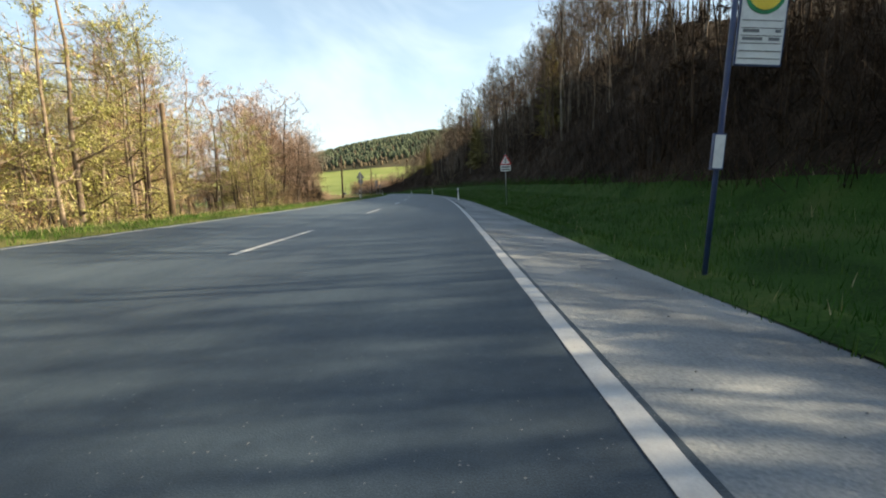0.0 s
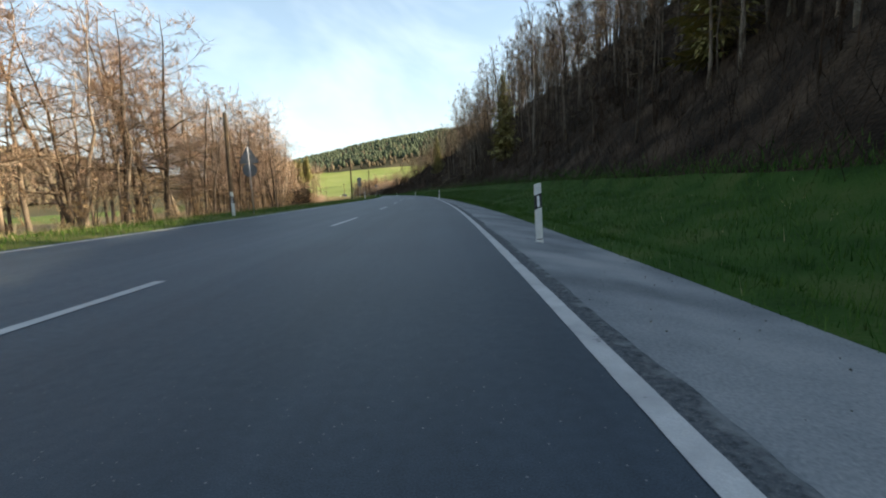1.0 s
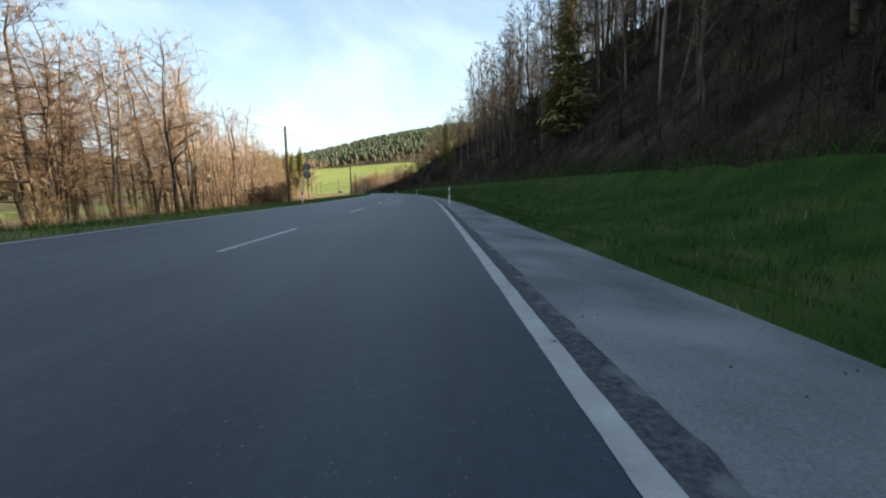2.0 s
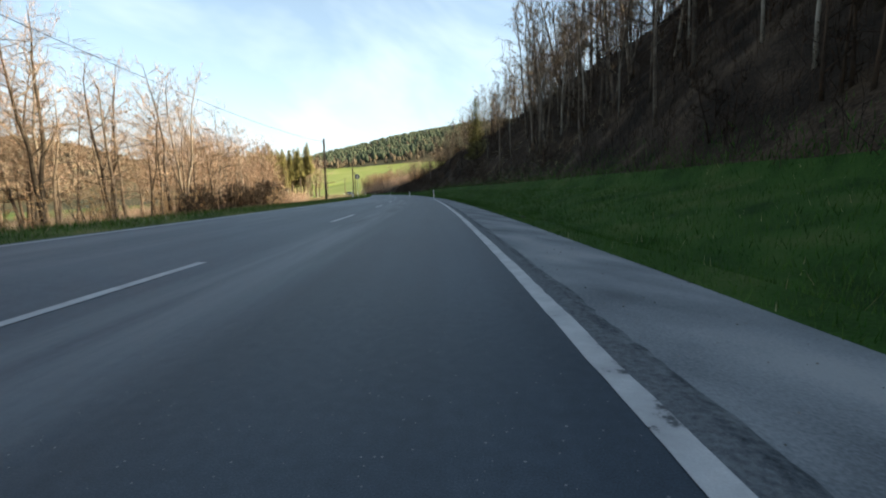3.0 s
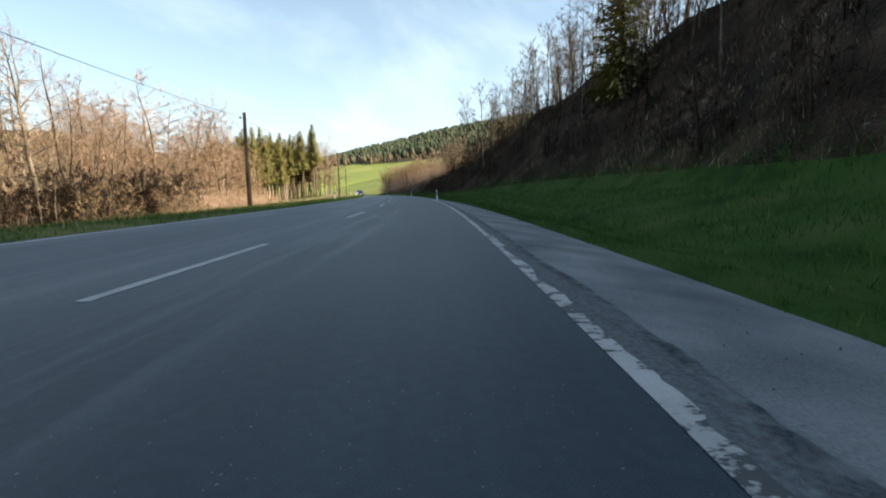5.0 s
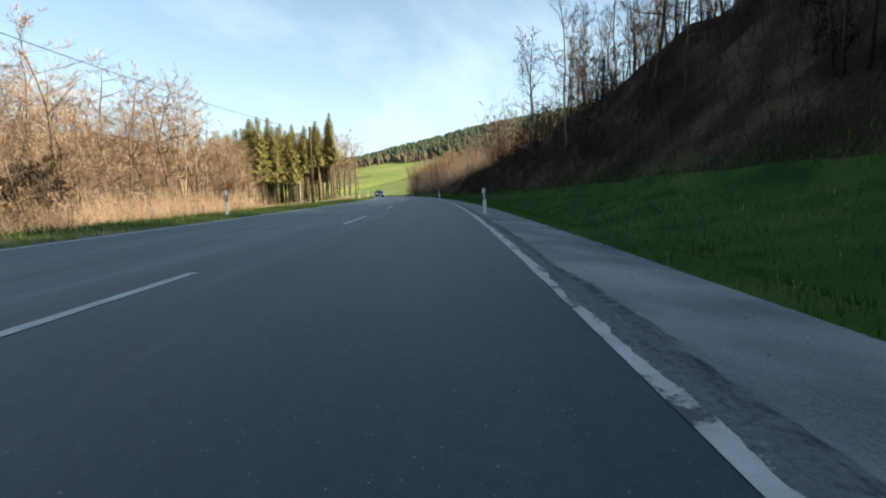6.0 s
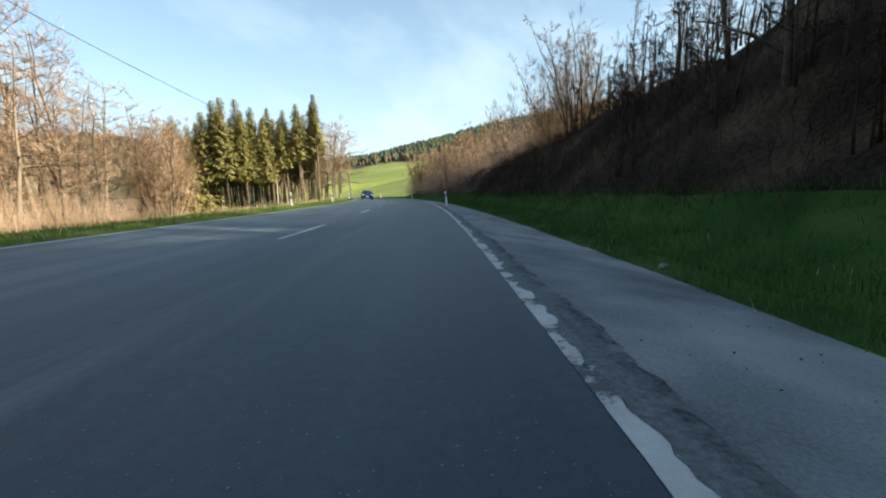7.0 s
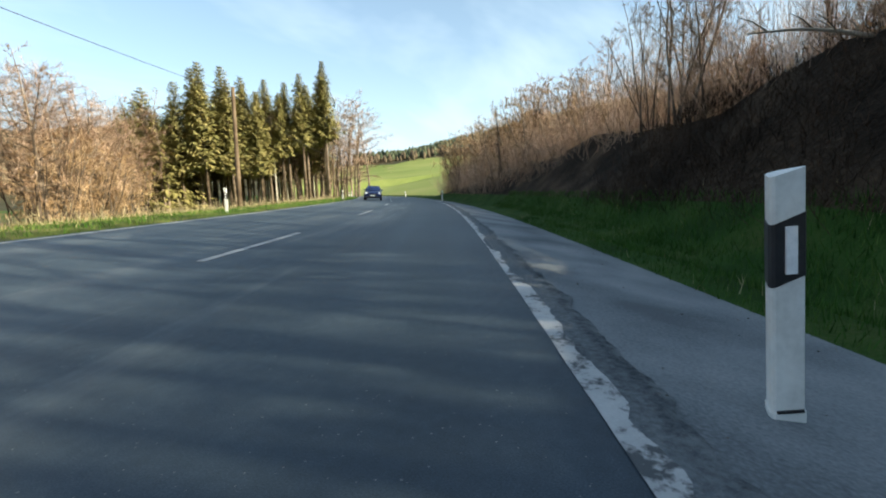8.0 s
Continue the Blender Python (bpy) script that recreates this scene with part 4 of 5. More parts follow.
for k in range(84):
    s = 236 + 60 * (k + rnd.random()) / 84
    plant(shrubs[k % 3], s, -float(toe(s)) - float(brow(s)) * float(np.interp(s, [250, 268], [0.85, 0.2])) - 0.6 - rnd.random() * 8, rnd.uniform(0.6, 1.0) * float(np.interp(s, [238, 252, 262, 300], [0.9, 1.3, 2.0, 2.5])), rnd.uniform(0, 360))
for k in range(18):
    s = 256 + 42 * (k + rnd.random()) / 18
    plant(alders[k % 5], s, -float(toe(s)) - 1.5 - rnd.random() * 8, rnd.uniform(0.42, 0.66), rnd.uniform(0, 360))
for s, w, size in ((252, 13.0, 0.6), (265, 13.0, 0.75), (279, 13.5, 0.85)):
    plant(alders[1 + 2 * (int(s) % 2)], s, -w, size * 0.95, s * 11.0)
for k in range(11):
    s = 226 + 24 * (k + rnd.random()) / 11
    plant(stem_trees[k % 3], s, -float(toe(s)) - float(brow(s)) * rnd.uniform(0.85, 1.05) - rnd.random() * 4, rnd.uniform(0.6, 0.9) * float(np.interp(s, [228, 250], [1.1, 0.8])), rnd.uniform(0, 360))
for k in range(20):
    s = -16 + 34 * (k + rnd.random()) / 20
    plant(slope_trees[k % 5], s, -float(toe(s)) - 2.0 - rnd.random() * 12, rnd.uniform(0.6, 0.9), rnd.uniform(0, 360))
# trees along the brow
for k in range(96):
    s = 88 + 114 * (k + rnd.random()) / 104
    plant(brow_trees[k % 3], s, -float(toe(s)) - float(brow(s)) * rnd.uniform(0.9, 1.1) - rnd.random() * 5, rnd.uniform(0.75, 1.1), rnd.uniform(0, 360))
for k in range(70):
    s = 150 + 66 * (k + rnd.random()) / 70
    plant(brow_trees[k % 3], s, -float(toe(s)) - float(brow(s)) * rnd.uniform(0.5, 1.05) - rnd.random() * 3, rnd.uniform(0.4, 0.75) * float(np.interp(s, [150, 175], [1.35, 1.1])), rnd.uniform(0, 360))
for k in range(46):
    s = 196 + 40 * (k + rnd.random()) / 46
    plant(brow_trees[k % 3], s, -float(toe(s)) - float(brow(s)) * rnd.uniform(0.95, 1.2) - rnd.random() * 6, rnd.uniform(0.6, 0.95) * float(np.interp(s, [204, 226], [1, 0.5])), rnd.uniform(0, 360))
for k in range(34):
    s = 60 + 46 * (k + rnd.random()) / 34
    plant(brow_trees[k % 3], s, -float(toe(s)) - float(brow(s)) * rnd.uniform(0.8, 1.05) - rnd.random() * 4, rnd.uniform(1.15, 1.55), rnd.uniform(0, 360))
for k in range(28):
    s = 100 + 52 * (k + rnd.random()) / 28
    plant(brow_trees[k % 3] if k % 2 else slope_trees[k % 5], s, -float(toe(s)) - 4.0 - rnd.random() * 9, rnd.uniform(1.3, 1.6), rnd.uniform(0, 360))
for k in range(40):
    s = 200 + 40 * (k + rnd.random()) / 40
    plant(slope_shrubs[k % 3] if s < 228 else shrubs[k % 3], s, -float(toe(s)) - float(brow(s)) * rnd.uniform(0.9, 1.25) - rnd.random() * 3, rnd.uniform(0.7, 1.15), rnd.uniform(0, 360))
# a close stand above the bus stop
for k in range(15):
    s = -16 + 32 * (k + rnd.random()) / 15
    plant(slope_trees[k % 5] if k % 3 else brow_trees[k % 3], s, -9.5 - rnd.random() * 16, rnd.uniform(0.42, 0.75), rnd.uniform(0, 360))
for k in range(46):
    s = -14 + 32 * (k + rnd.random()) / 46
    plant(slope_shrubs[k % 3], s, -7.4 - rnd.random() * 8, rnd.uniform(0.8, 1.25), rnd.uniform(0, 360))
# young trees close along the lower slope
for k in range(60):
    s = 32 + 46 * (k + rnd.random()) / 60
    plant(slope_trees[k % 5], s, -float(toe(s)) - 2.5 - rnd.random() * min(12.0, float(brow(s))), rnd.uniform(0.45, 0.85), rnd.uniform(0, 360))
for k in range(16):
    s = 118 + 72 * (k + rnd.random()) / 16
    plant(pale_trees[k % 2], s, -float(toe(s)) - 3.0 - rnd.random() * 10, rnd.uniform(0.7, 1.1), rnd.uniform(0, 360))
plant(spruces[0], 52.4, -13.5, 0.55)
plant(spruces[0], 98.0, -12.2, 0.66, 120)
plant(spruces[0], 179.7, -13.8, 0.62, 50)


def scrub(name, spots, tall, mat, label, category, seed, thick=0.013, side=4, lean=0.3):
    """A thicket of stems with side twigs, too many to count."""
    rng = np.random.default_rng(seed)
    soup = Soup()
    for x, y, z in spots:
        h = rng.uniform(*tall)
        d = unit(np.array([*rng.normal(size=2) * lean, 1.0]))
        p = np.array([x, y, z - 0.1])
        soup.spike(p, p + d * h, thick)
        for _ in range(side):
            q = p + d * h * rng.uniform(0.25, 0.9)
            soup.sliver(q, q + unit(d + rng.normal(size=3) * 0.8) * h * rng.uniform(0.25, 0.6), thick * 0.8)
    return tagged(raw(name, soup.v, soup.f, mat), label, category, kind="stuff")


def spots(count, s0, s1, near_o, far_o, seed):
    rng = np.random.default_rng(seed)
    out = []
    for _ in range(count):
        s = rng.uniform(s0, s1)
        a, b = near_o(s) if callable(near_o) else near_o, far_o(s) if callable(far_o) else far_o
        o = a + (b - a) * rng.random()
        x, y, _ = road(s, o)
        z = stand_z(s, o)
        out.append((float(x), float(y), ground_z(float(x), float(y)) if z is None else z))
    return out


def scrub_foot(s):
    """Where the scrub of the slope begins, ragged along the grass."""
    return -float(toe(s)) - 0.3 - 1.8 * max(0.0, noise.noise(Vector((s / 6.0, 4.0, 0)))) * float(np.interp(s, [40, 90, 180, 200], [0.3, 1, 1, 0.2]))


scrub("thicket", spots(17000, -15, 198, scrub_foot, lambda s: -float(toe(s)) - (float(brow(s)) + 4) * float(np.interp(s, [26, 36], [0.6, 1])), 1), (0.6, 2.4), M_SCRUB_SHADE, "dense dark leafless brambles and scrub on the slope", "thicket", 1, 0.01, 9, 0.45)
scrub("thicket", spots(9000, 196, 244, scrub_foot, lambda s: -float(toe(s)) - float(brow(s)) * 0.9 - 1, 11), (0.3, 1.1), M_SCRUB_SHADE, "low dark bramble tangle on the bank", "thicket", 11, 0.006, 10, 0.8)
scrub("brushwood", spots(6000, -8, 150, lambda s: float(np.interp(s, [20, 80, 100, 150], [14, 18.5, 24, 31])), lambda s: 36 + 12 * float(smooth(80, 120, s)), 2), (0.5, 1.8), M_TWIG, "brown brushwood under the alders", "brushwood", 2, 0.006, 6, 0.6)
scrub("brushwood", spots(9000, 232, 300, lambda s: -float(toe(s)) - 0.4 - float(brow(s)) * float(np.interp(s, [244, 268], [0.8, 0.0])), -18, 7), (1.0, 4.2), M_TWIG, "orange-brown sunlit brushwood on the low bank", "brushwood", 7, 0.007, 10, 0.55)
scrub("brushwood", spots(4000, 150, 212, 33, 55, 5), (0.6, 2.4), M_TWIG, "brown brushwood under the open trees", "brushwood", 5, 0.007, 10, 0.55)
scrub("brushwood", spots(7000, 200, 246, 24, 55, 3), (1.0, 4.2), M_TWIG, "orange-brown sunlit brushwood by the stream", "brushwood", 3, 0.007, 10, 0.55)
scrub("dry_grass", spots(10000, 150, 300, lambda s: float(np.interp(s, [150, 200, 300], [14.5, 12.2, 11.2])), 23, 4), (0.25, 0.8), M_DRY, "pale dry grass beside the verge", "grass", 4, 0.01, 2)

scrub("dry_grass", spots(9000, 222, 300, lambda s: float(np.interp(s, [222, 300], [12.6, 11.4])), 32, 14), (0.35, 0.95), M_DRY, "tall pale dead grass on the meadow", "grass", 14, 0.011, 3)

# ---- stones and fallen wood on the slope ----


def stone(seed, size):
    """A weathered lump of rock."""
    bm = bmesh.new()
    bmesh.ops.create_icosphere(bm, subdivisions=2, radius=size)
    for v in bm.verts:
        q = v.co / size
        v.co = Vector((v.co.x * 1.25, v.co.y, v.co.z * 0.7)) * (1 + 0.45 * noise.noise(q * 1.3 + Vector((seed, 0, 0))) + 0.15 * noise.noise(q * 3.5 + Vector((0, seed, 0))))
    me = bpy.data.meshes.new("stone")
    bm.to_mesh(me)
    bm.free()
    me.materials.append(M_STONE)
    return tagged(new("stone", me), "pale weathered stone lying on the slope", "stone", "stones on the slope")


def slope_height(s, o):
    return float(right_z(s, o)) - (0.12 if -o > float(toe(s)) else 0.0)


stones = [stone(1.7, 0.16), stone(5.2, 0.22), stone(9.1, 0.12)]
for k in range(34):
    s = 138 + 22 * (k + rnd.random()) / 34
    o = -float(toe(s)) - 0.3 - rnd.random() * 6
    x, y, _ = road(s, o)
    plant_xy(stones[k % 3], float(x), float(y), rnd.uniform(0.35, 0.95), rnd.uniform(0, 360), slope_height(s, o) + 0.03)
for s, o, size in ((136.4, -2.85, 0.4), (104.0, -2.3, 0.3), (141.5, -2.4, 0.35), (206.6, -2.25, 0.3)):
    x, y, _ = road(s, o)
    plant_xy(stones[1], float(x), float(y), size, s * 9.0, slope_height(s, o) + 0.02)


def fallen_branch(seed, length):
    """A broken grey branch with a few side limbs, lying along x."""
    rng = np.random.default_rng(seed)
    wood = Soup()
    pts = [np.array([length * t, 0.12 * length * (t - t * t) * rng.normal(), 0.05 + 0.06 * length * math.sin(3.0 * t)]) for t in np.linspace(0, 1, 7)]
    wood.tube(pts, [0.05 * (1 - 0.8 * t) + 0.006 for t in np.linspace(0, 1, 7)], 6)
    ob = raw("fallen_branch", wood.v, wood.f, M_BARK_PALE, shade=True)
    for k in range(7):
        p, side = pts[1 + k % 5], Soup()
        d = unit(np.array([0.7, rng.normal() * 0.8, abs(rng.normal()) * 0.6]))
        q = p + d * length * rng.uniform(0.15, 0.35)
        side.tube([p, (p + q) / 2 + np.array([0, 0, 0.04]), q], [0.02, 0.014, 0.005], 4)
        raw("side_branch", side.v, side.f, M_BARK_PALE, ob, shade=True)
    return ob


for k, (s, o, length, turn, tilt) in enumerate(((237.2, -7.6, 2.2, 150, -12), (238.6, -8.0, 1.6, 30, 8), (235.4, -8.2, 1.8, 110, -20), (211.5, -8.0, 2.6, 170, -25), (9.5, -11.0, 3.4, 205, 20), (150.5, -11.5, 2.4, 80, 25), (154.0, -12.5, 2.0, 130, -18))):
    x, y, p = road(s, o)
    branch = tagged(fallen_branch(300 + k, length), "broken pale grey branch lying on the slope", "branch", "fallen branches")
    branch.matrix_basis = pose(float(x), float(y), slope_height(s, o) + 0.12, 0, tilt, math.degrees(float(p)) + turn)

# ---- road furniture ----


def prism(section, z0, z1, tilt0=0.0, tilt1=0.0):
    """An upright bar of the given section; its ends may slope along x."""
    s, n = Soup(), len(section)
    s.v = [(x, y, z0 + tilt0 * x) for x, y in section] + [(x, y, z1 + tilt1 * x) for x, y in section]
    s.f = [(k, (k + 1) % n, n + (k + 1) % n, n + k) for k in range(n)] + [tuple(range(n - 1, -1, -1)), tuple(range(n, 2 * n))]
    return s


def grown(section, by):
    c = np.mean(section, 0)
    return [tuple(np.array(p) + by * (np.array(p) - c) / (np.linalg.norm(np.array(p) - c) + 1e-9)) for p in section]


POST = [(-0.06, -0.022), (-0.052, -0.03), (0.052, -0.03), (0.06, -0.022), (0.058, 0.0), (0.022, 0.075), (0.0, 0.085), (-0.022, 0.075), (-0.058, 0.0)]


def guide_post(side):
    """A plastic guide post facing the traffic. side: 1 beside the near lane, -1 beside the far lane."""
    ob = thing("guide_post", "white plastic guide post with slanted black band" + (" on gravel shoulder" if side > 0 else " on grass verge"), "guide post", "guide posts beside the shoulder" if side > 0 else "guide posts on the far verge")
    body = prism(POST, 0.05, 0.985, 0, 0.24 * side)
    raw("body", body.v, body.f, M_WHITE, ob)
    foot = prism(grown(POST, 0.006), -0.15, 0.052)
    raw("foot", foot.v, foot.f, M_WHITE, ob)
    slot = Soup()
    slot.box((-0.05, -0.0365, 0.05), (0.05, -0.03, 0.062))
    raw("groove", slot.v, slot.f, M_BLACK, ob, "dark groove over the foot")
    band = prism(grown(POST, 0.003), 0.575, 0.815, 0.36 * side, 0.36 * side)
    b = raw("band", band.v, band.f, M_BLACK, ob, "slanted black band")
    if side > 0:
        r = Soup()
        r.box((-0.02, -0.042, 0.605), (0.02, -0.0335, 0.785))
        raw("reflector", r.v, r.f, M_REFLECT, b, "white rectangular reflector")
    else:
        for z in (0.645, 0.745):
            r = Soup()
            r.tube([(0, -0.03, z), (0, -0.042, z)], [0.03, 0.03], 14)
            raw("reflector", r.v, r.f, M_REFLECT, b, "white round reflector")
    return ob


def set_beside(ob, s, o, z=None, turn=0.0, copied=True, lean=0.0):
    x, y, p = road(s, o)
    z = (stand_z(s, o) if z is None else z)
    m = pose(float(x), float(y), z, 0, 0, math.degrees(float(p)) + turn) @ pose(0, 0, 0, 0, lean, 0)
    if copied:
        return copy_thing(ob, m)
    ob.matrix_basis = m
    return ob


near_post, far_post = guide_post(1), guide_post(-1)
for k, (s, o) in enumerate([(37.1, -0.81), (84.8, -0.6), (144.6, -0.76), (189.7, -0.54), (230.15, -0.7), (270.5, -0.8), (311.0, -0.8)]):
    set_beside(near_post, s, o, -0.1, (0, 2, -1, 1, -2, 0, 1)[k], k > 0, (-1.0, 1.5, -1.0, -2.5, -4.0, 0, 0)[k])
for k, (s, o) in enumerate([(47.1, 8.85), (90.0, 9.0), (145.9, 9.4), (190.4, 9.25), (230.7, 9.4), (246.0, 9.05), (273.9, 8.75), (307.0, 9.0), (322.0, 9.0)]):
    set_beside(far_post, s, o, 0.22, (1, -2, 0, 2, 0, -1, 1, 0, 2)[k], k > 0)


def telegraph_pole(height, tone):
    ob = thing("telegraph_pole", tone + " wooden telegraph pole standing in the grass verge", "telegraph pole", "telegraph poles along the road")
    shaft = Soup()
    shaft.tube([(0, 0, -0.5), (0.01, 0, height * 0.3), (0.0, 0.012, height * 0.65), (0.01, 0, height - 0.05), (0.01, 0, height)], [0.125, 0.115, 0.1, 0.09, 0.06], 12)
    raw("shaft", shaft.v, shaft.f, M_POLE, ob, shade=True)
    arm = Soup()
    arm.tube([(-0.08, 0, height - 0.42), (-0.2, 0, height - 0.42), (-0.22, 0, height - 0.36)], [0.014, 0.014, 0.012], 8)
    raw("hook", arm.v, arm.f, M_ZINC, ob, "short steel hook")
    pin = Soup()
    pin.tube([(-0.22, 0, height - 0.37), (-0.22, 0, height - 0.32), (-0.22, 0, height - 0.26), (-0.22, 0, height - 0.22)], [0.015, 0.035, 0.04, 0.02], 10)
    raw("insulator", pin.v, pin.f, M_BLACK, ob, "small dark insulator")
    return ob


POLES = [(18.5, 12.24, 4.89), (53.7, 11.74, 5.42), (95.3, 11.36, 6.11), (134.4, 10.74, 6.38), (173.1, 11.38, 5.6), (210.9, 11.09, 6.5), (252.6, 11.22, 6.47), (293.0, 11.3, 6.4), (-22.0, 12.4, 5.6)]
tops = []
for k, (s, o, top) in enumerate(POLES):
    z = stand_z(s, o) - 0.05
    ob = telegraph_pole(top - z, "pale weathered" if k in (0, 6) else "dark weathered")
    set_beside(ob, s, o, z, (2, -3, 1, 0, 4, -2, 1, 0, 3)[k], False, 1.4)
    x, y, _ = road(s, o)
    tops.append((s, np.array([float(x), float(y), top - 0.3])))
tops.sort(key=lambda q: q[0])
for (_, a), (_, b) in zip(tops, tops[1:]):
    wire = Soup()
    wire.tube([a + (b - a) * t - np.array([0, 0, 0.55 * 4 * t * (1 - t)]) for t in np.linspace(0, 1, 13)], [0.011] * 13, 5)
    tagged(raw("overhead_cable", wire.v, wire.f, M_WIRE), "thin dark overhead cable hung between telegraph poles", "cable", "overhead cables")


def plate(corners, thick, y):
    """A flat sign plate of the given outline in x, z, with its back at y."""
    s, n = Soup(), len(corners)
    s.v = [(x, y, z) for x, z in corners] + [(x, y - thick, z) for x, z in corners]
    s.f = [tuple(range(n)), tuple(range(2 * n - 1, n - 1, -1))] + [(k, n + k, n + (k + 1) % n, (k + 1) % n) for k in range(n)]
    return s


def disc(cx, cz, r, n=36):
    return [(cx + r * math.cos(2 * math.pi * k / n), cz + r * math.sin(2 * math.pi * k / n)) for k in range(n)]


def tri(cx, cz, side, round_by=0.04, flip=False):
    """A triangle with rounded corners, its centre at cx, cz."""
    rr, out = side / math.sqrt(3), []
    for k in range(3):
        a = math.radians(90 + 120 * k)
        px, pz = (rr - 2 * round_by) * math.cos(a), (rr - 2 * round_by) * math.sin(a)
        for j in range(5):
            b = a + math.radians(-60 + 30 * j)
            out.append((cx + px + round_by * math.cos(b), cz + pz + round_by * math.sin(b)))
    return out


def sign_post(ob, height, y=0.045):
    tube = Soup()
    tube.tube([(0, y, -0.4), (0, y, height), (0, y, height + 0.012)], [0.03, 0.03, 0.02], 12)
    raw("post", tube.v, tube.f, M_ZINC, ob, "grey steel tube", True)


def clamp(ob, z, y):
    c = Soup()
    c.box((-0.06, y - 0.035, z - 0.02), (0.06, y + 0.05, z + 0.02))
    raw("clamp", c.v, c.f, M_ZINC, ob)


def back_sign(shapes, height, label):
    """Traffic signs for the other direction: their grey backs, with the tube in front of them."""
    ob = thing("traffic_sign", label, "traffic sign", "traffic signs seen from behind")
    sign_post(ob, height, -0.045)
    for outline, cz in shapes:
        p = plate(outline, 0.004, 0.0)
        board = raw("sign_board", p.v, p.f, M_BACK, ob, "dull grey back")
        q = plate([(x * 0.97, cz + (z - cz) * 0.97) for x, z in outline], 0.002, 0.003)
        raw("sign_face", q.v, q.f, M_WHITE, board, "white face turned away")
        for dz in (-0.13, 0.13):
            clamp(ob, cz + dz, -0.04)
    return ob


zA, zB, zC = stand_z(49.5, 9.0), stand_z(97.9, 10.4), stand_z(148.9, 9.0)
set_beside(back_sign([(tri(0, 2.72 - zA, 0.9), 2.72 - zA), (disc(0, 2.16 - zA, 0.3), 2.16 - zA)], 3.15 - zA, "triangular and round traffic signs on one post seen from behind"), 49.5, 9.0, zA, 4, False)
set_beside(back_sign([(disc(0, 3.11 - zB, 0.33), 3.11 - zB), (disc(0, 2.44 - zB, 0.33), 2.44 - zB)], 3.45 - zB, "two round traffic signs on one post seen from behind"), 97.9, 10.4, zB, -3, False)
set_beside(back_sign([(disc(0, 3.04 - zC, 0.33), 3.04 - zC)], 3.4 - zC, "single round traffic sign on a post seen from behind"), 148.9, 9.0, zC, 2, False)


def warning_sign(ground):
    ob = thing("warning_sign", "red-bordered triangular warning sign over a white panel in the grass", "traffic sign")
    sign_post(ob, 2.82 - ground)
    p = plate(tri(0, 2.38 - ground, 0.74), 0.004, 0.0)
    board = raw("sign_board", p.v, p.f, M_RED, ob, "red border")
    q = plate(tri(0, 2.38 - ground, 0.54, 0.03), 0.003, -0.005)
    raw("sign_face", q.v, q.f, M_WHITE, board, "white field")
    bar = plate([(-0.03, 2.36 - ground), (0.03, 2.36 - ground), (0.045, 2.55 - ground), (-0.045, 2.55 - ground)], 0.003, -0.009)
    raw("symbol", bar.v, bar.f, M_BLACK, board, "black symbol")
    dot = plate(disc(0, 2.3 - ground, 0.035, 16), 0.003, -0.009)
    raw("symbol", dot.v, dot.f, M_BLACK, board, "black symbol")
    q = plate([(-0.31, 1.78 - ground), (0.31, 1.78 - ground), (0.31, 2.13 - ground), (-0.31, 2.13 - ground)], 0.004, 0.0)
    panel = raw("panel", q.v, q.f, M_WHITE, ob, "white panel with two dark lines")
    for z in (1.88, 2.03):
        b = plate([(-0.25, z - 0.035 - ground), (0.25, z - 0.035 - ground), (0.25, z + 0.035 - ground), (-0.25, z + 0.035 - ground)], 0.002, -0.006)
        raw("line", b.v, b.f, M_BLACK, panel)
    for z in (2.3, 1.95):
        clamp(ob, z - ground, 0.05)
    return ob


zW = stand_z(27.0, -3.21)
set_beside(warning_sign(zW), 27.0, -3.21, zW, 0, False)


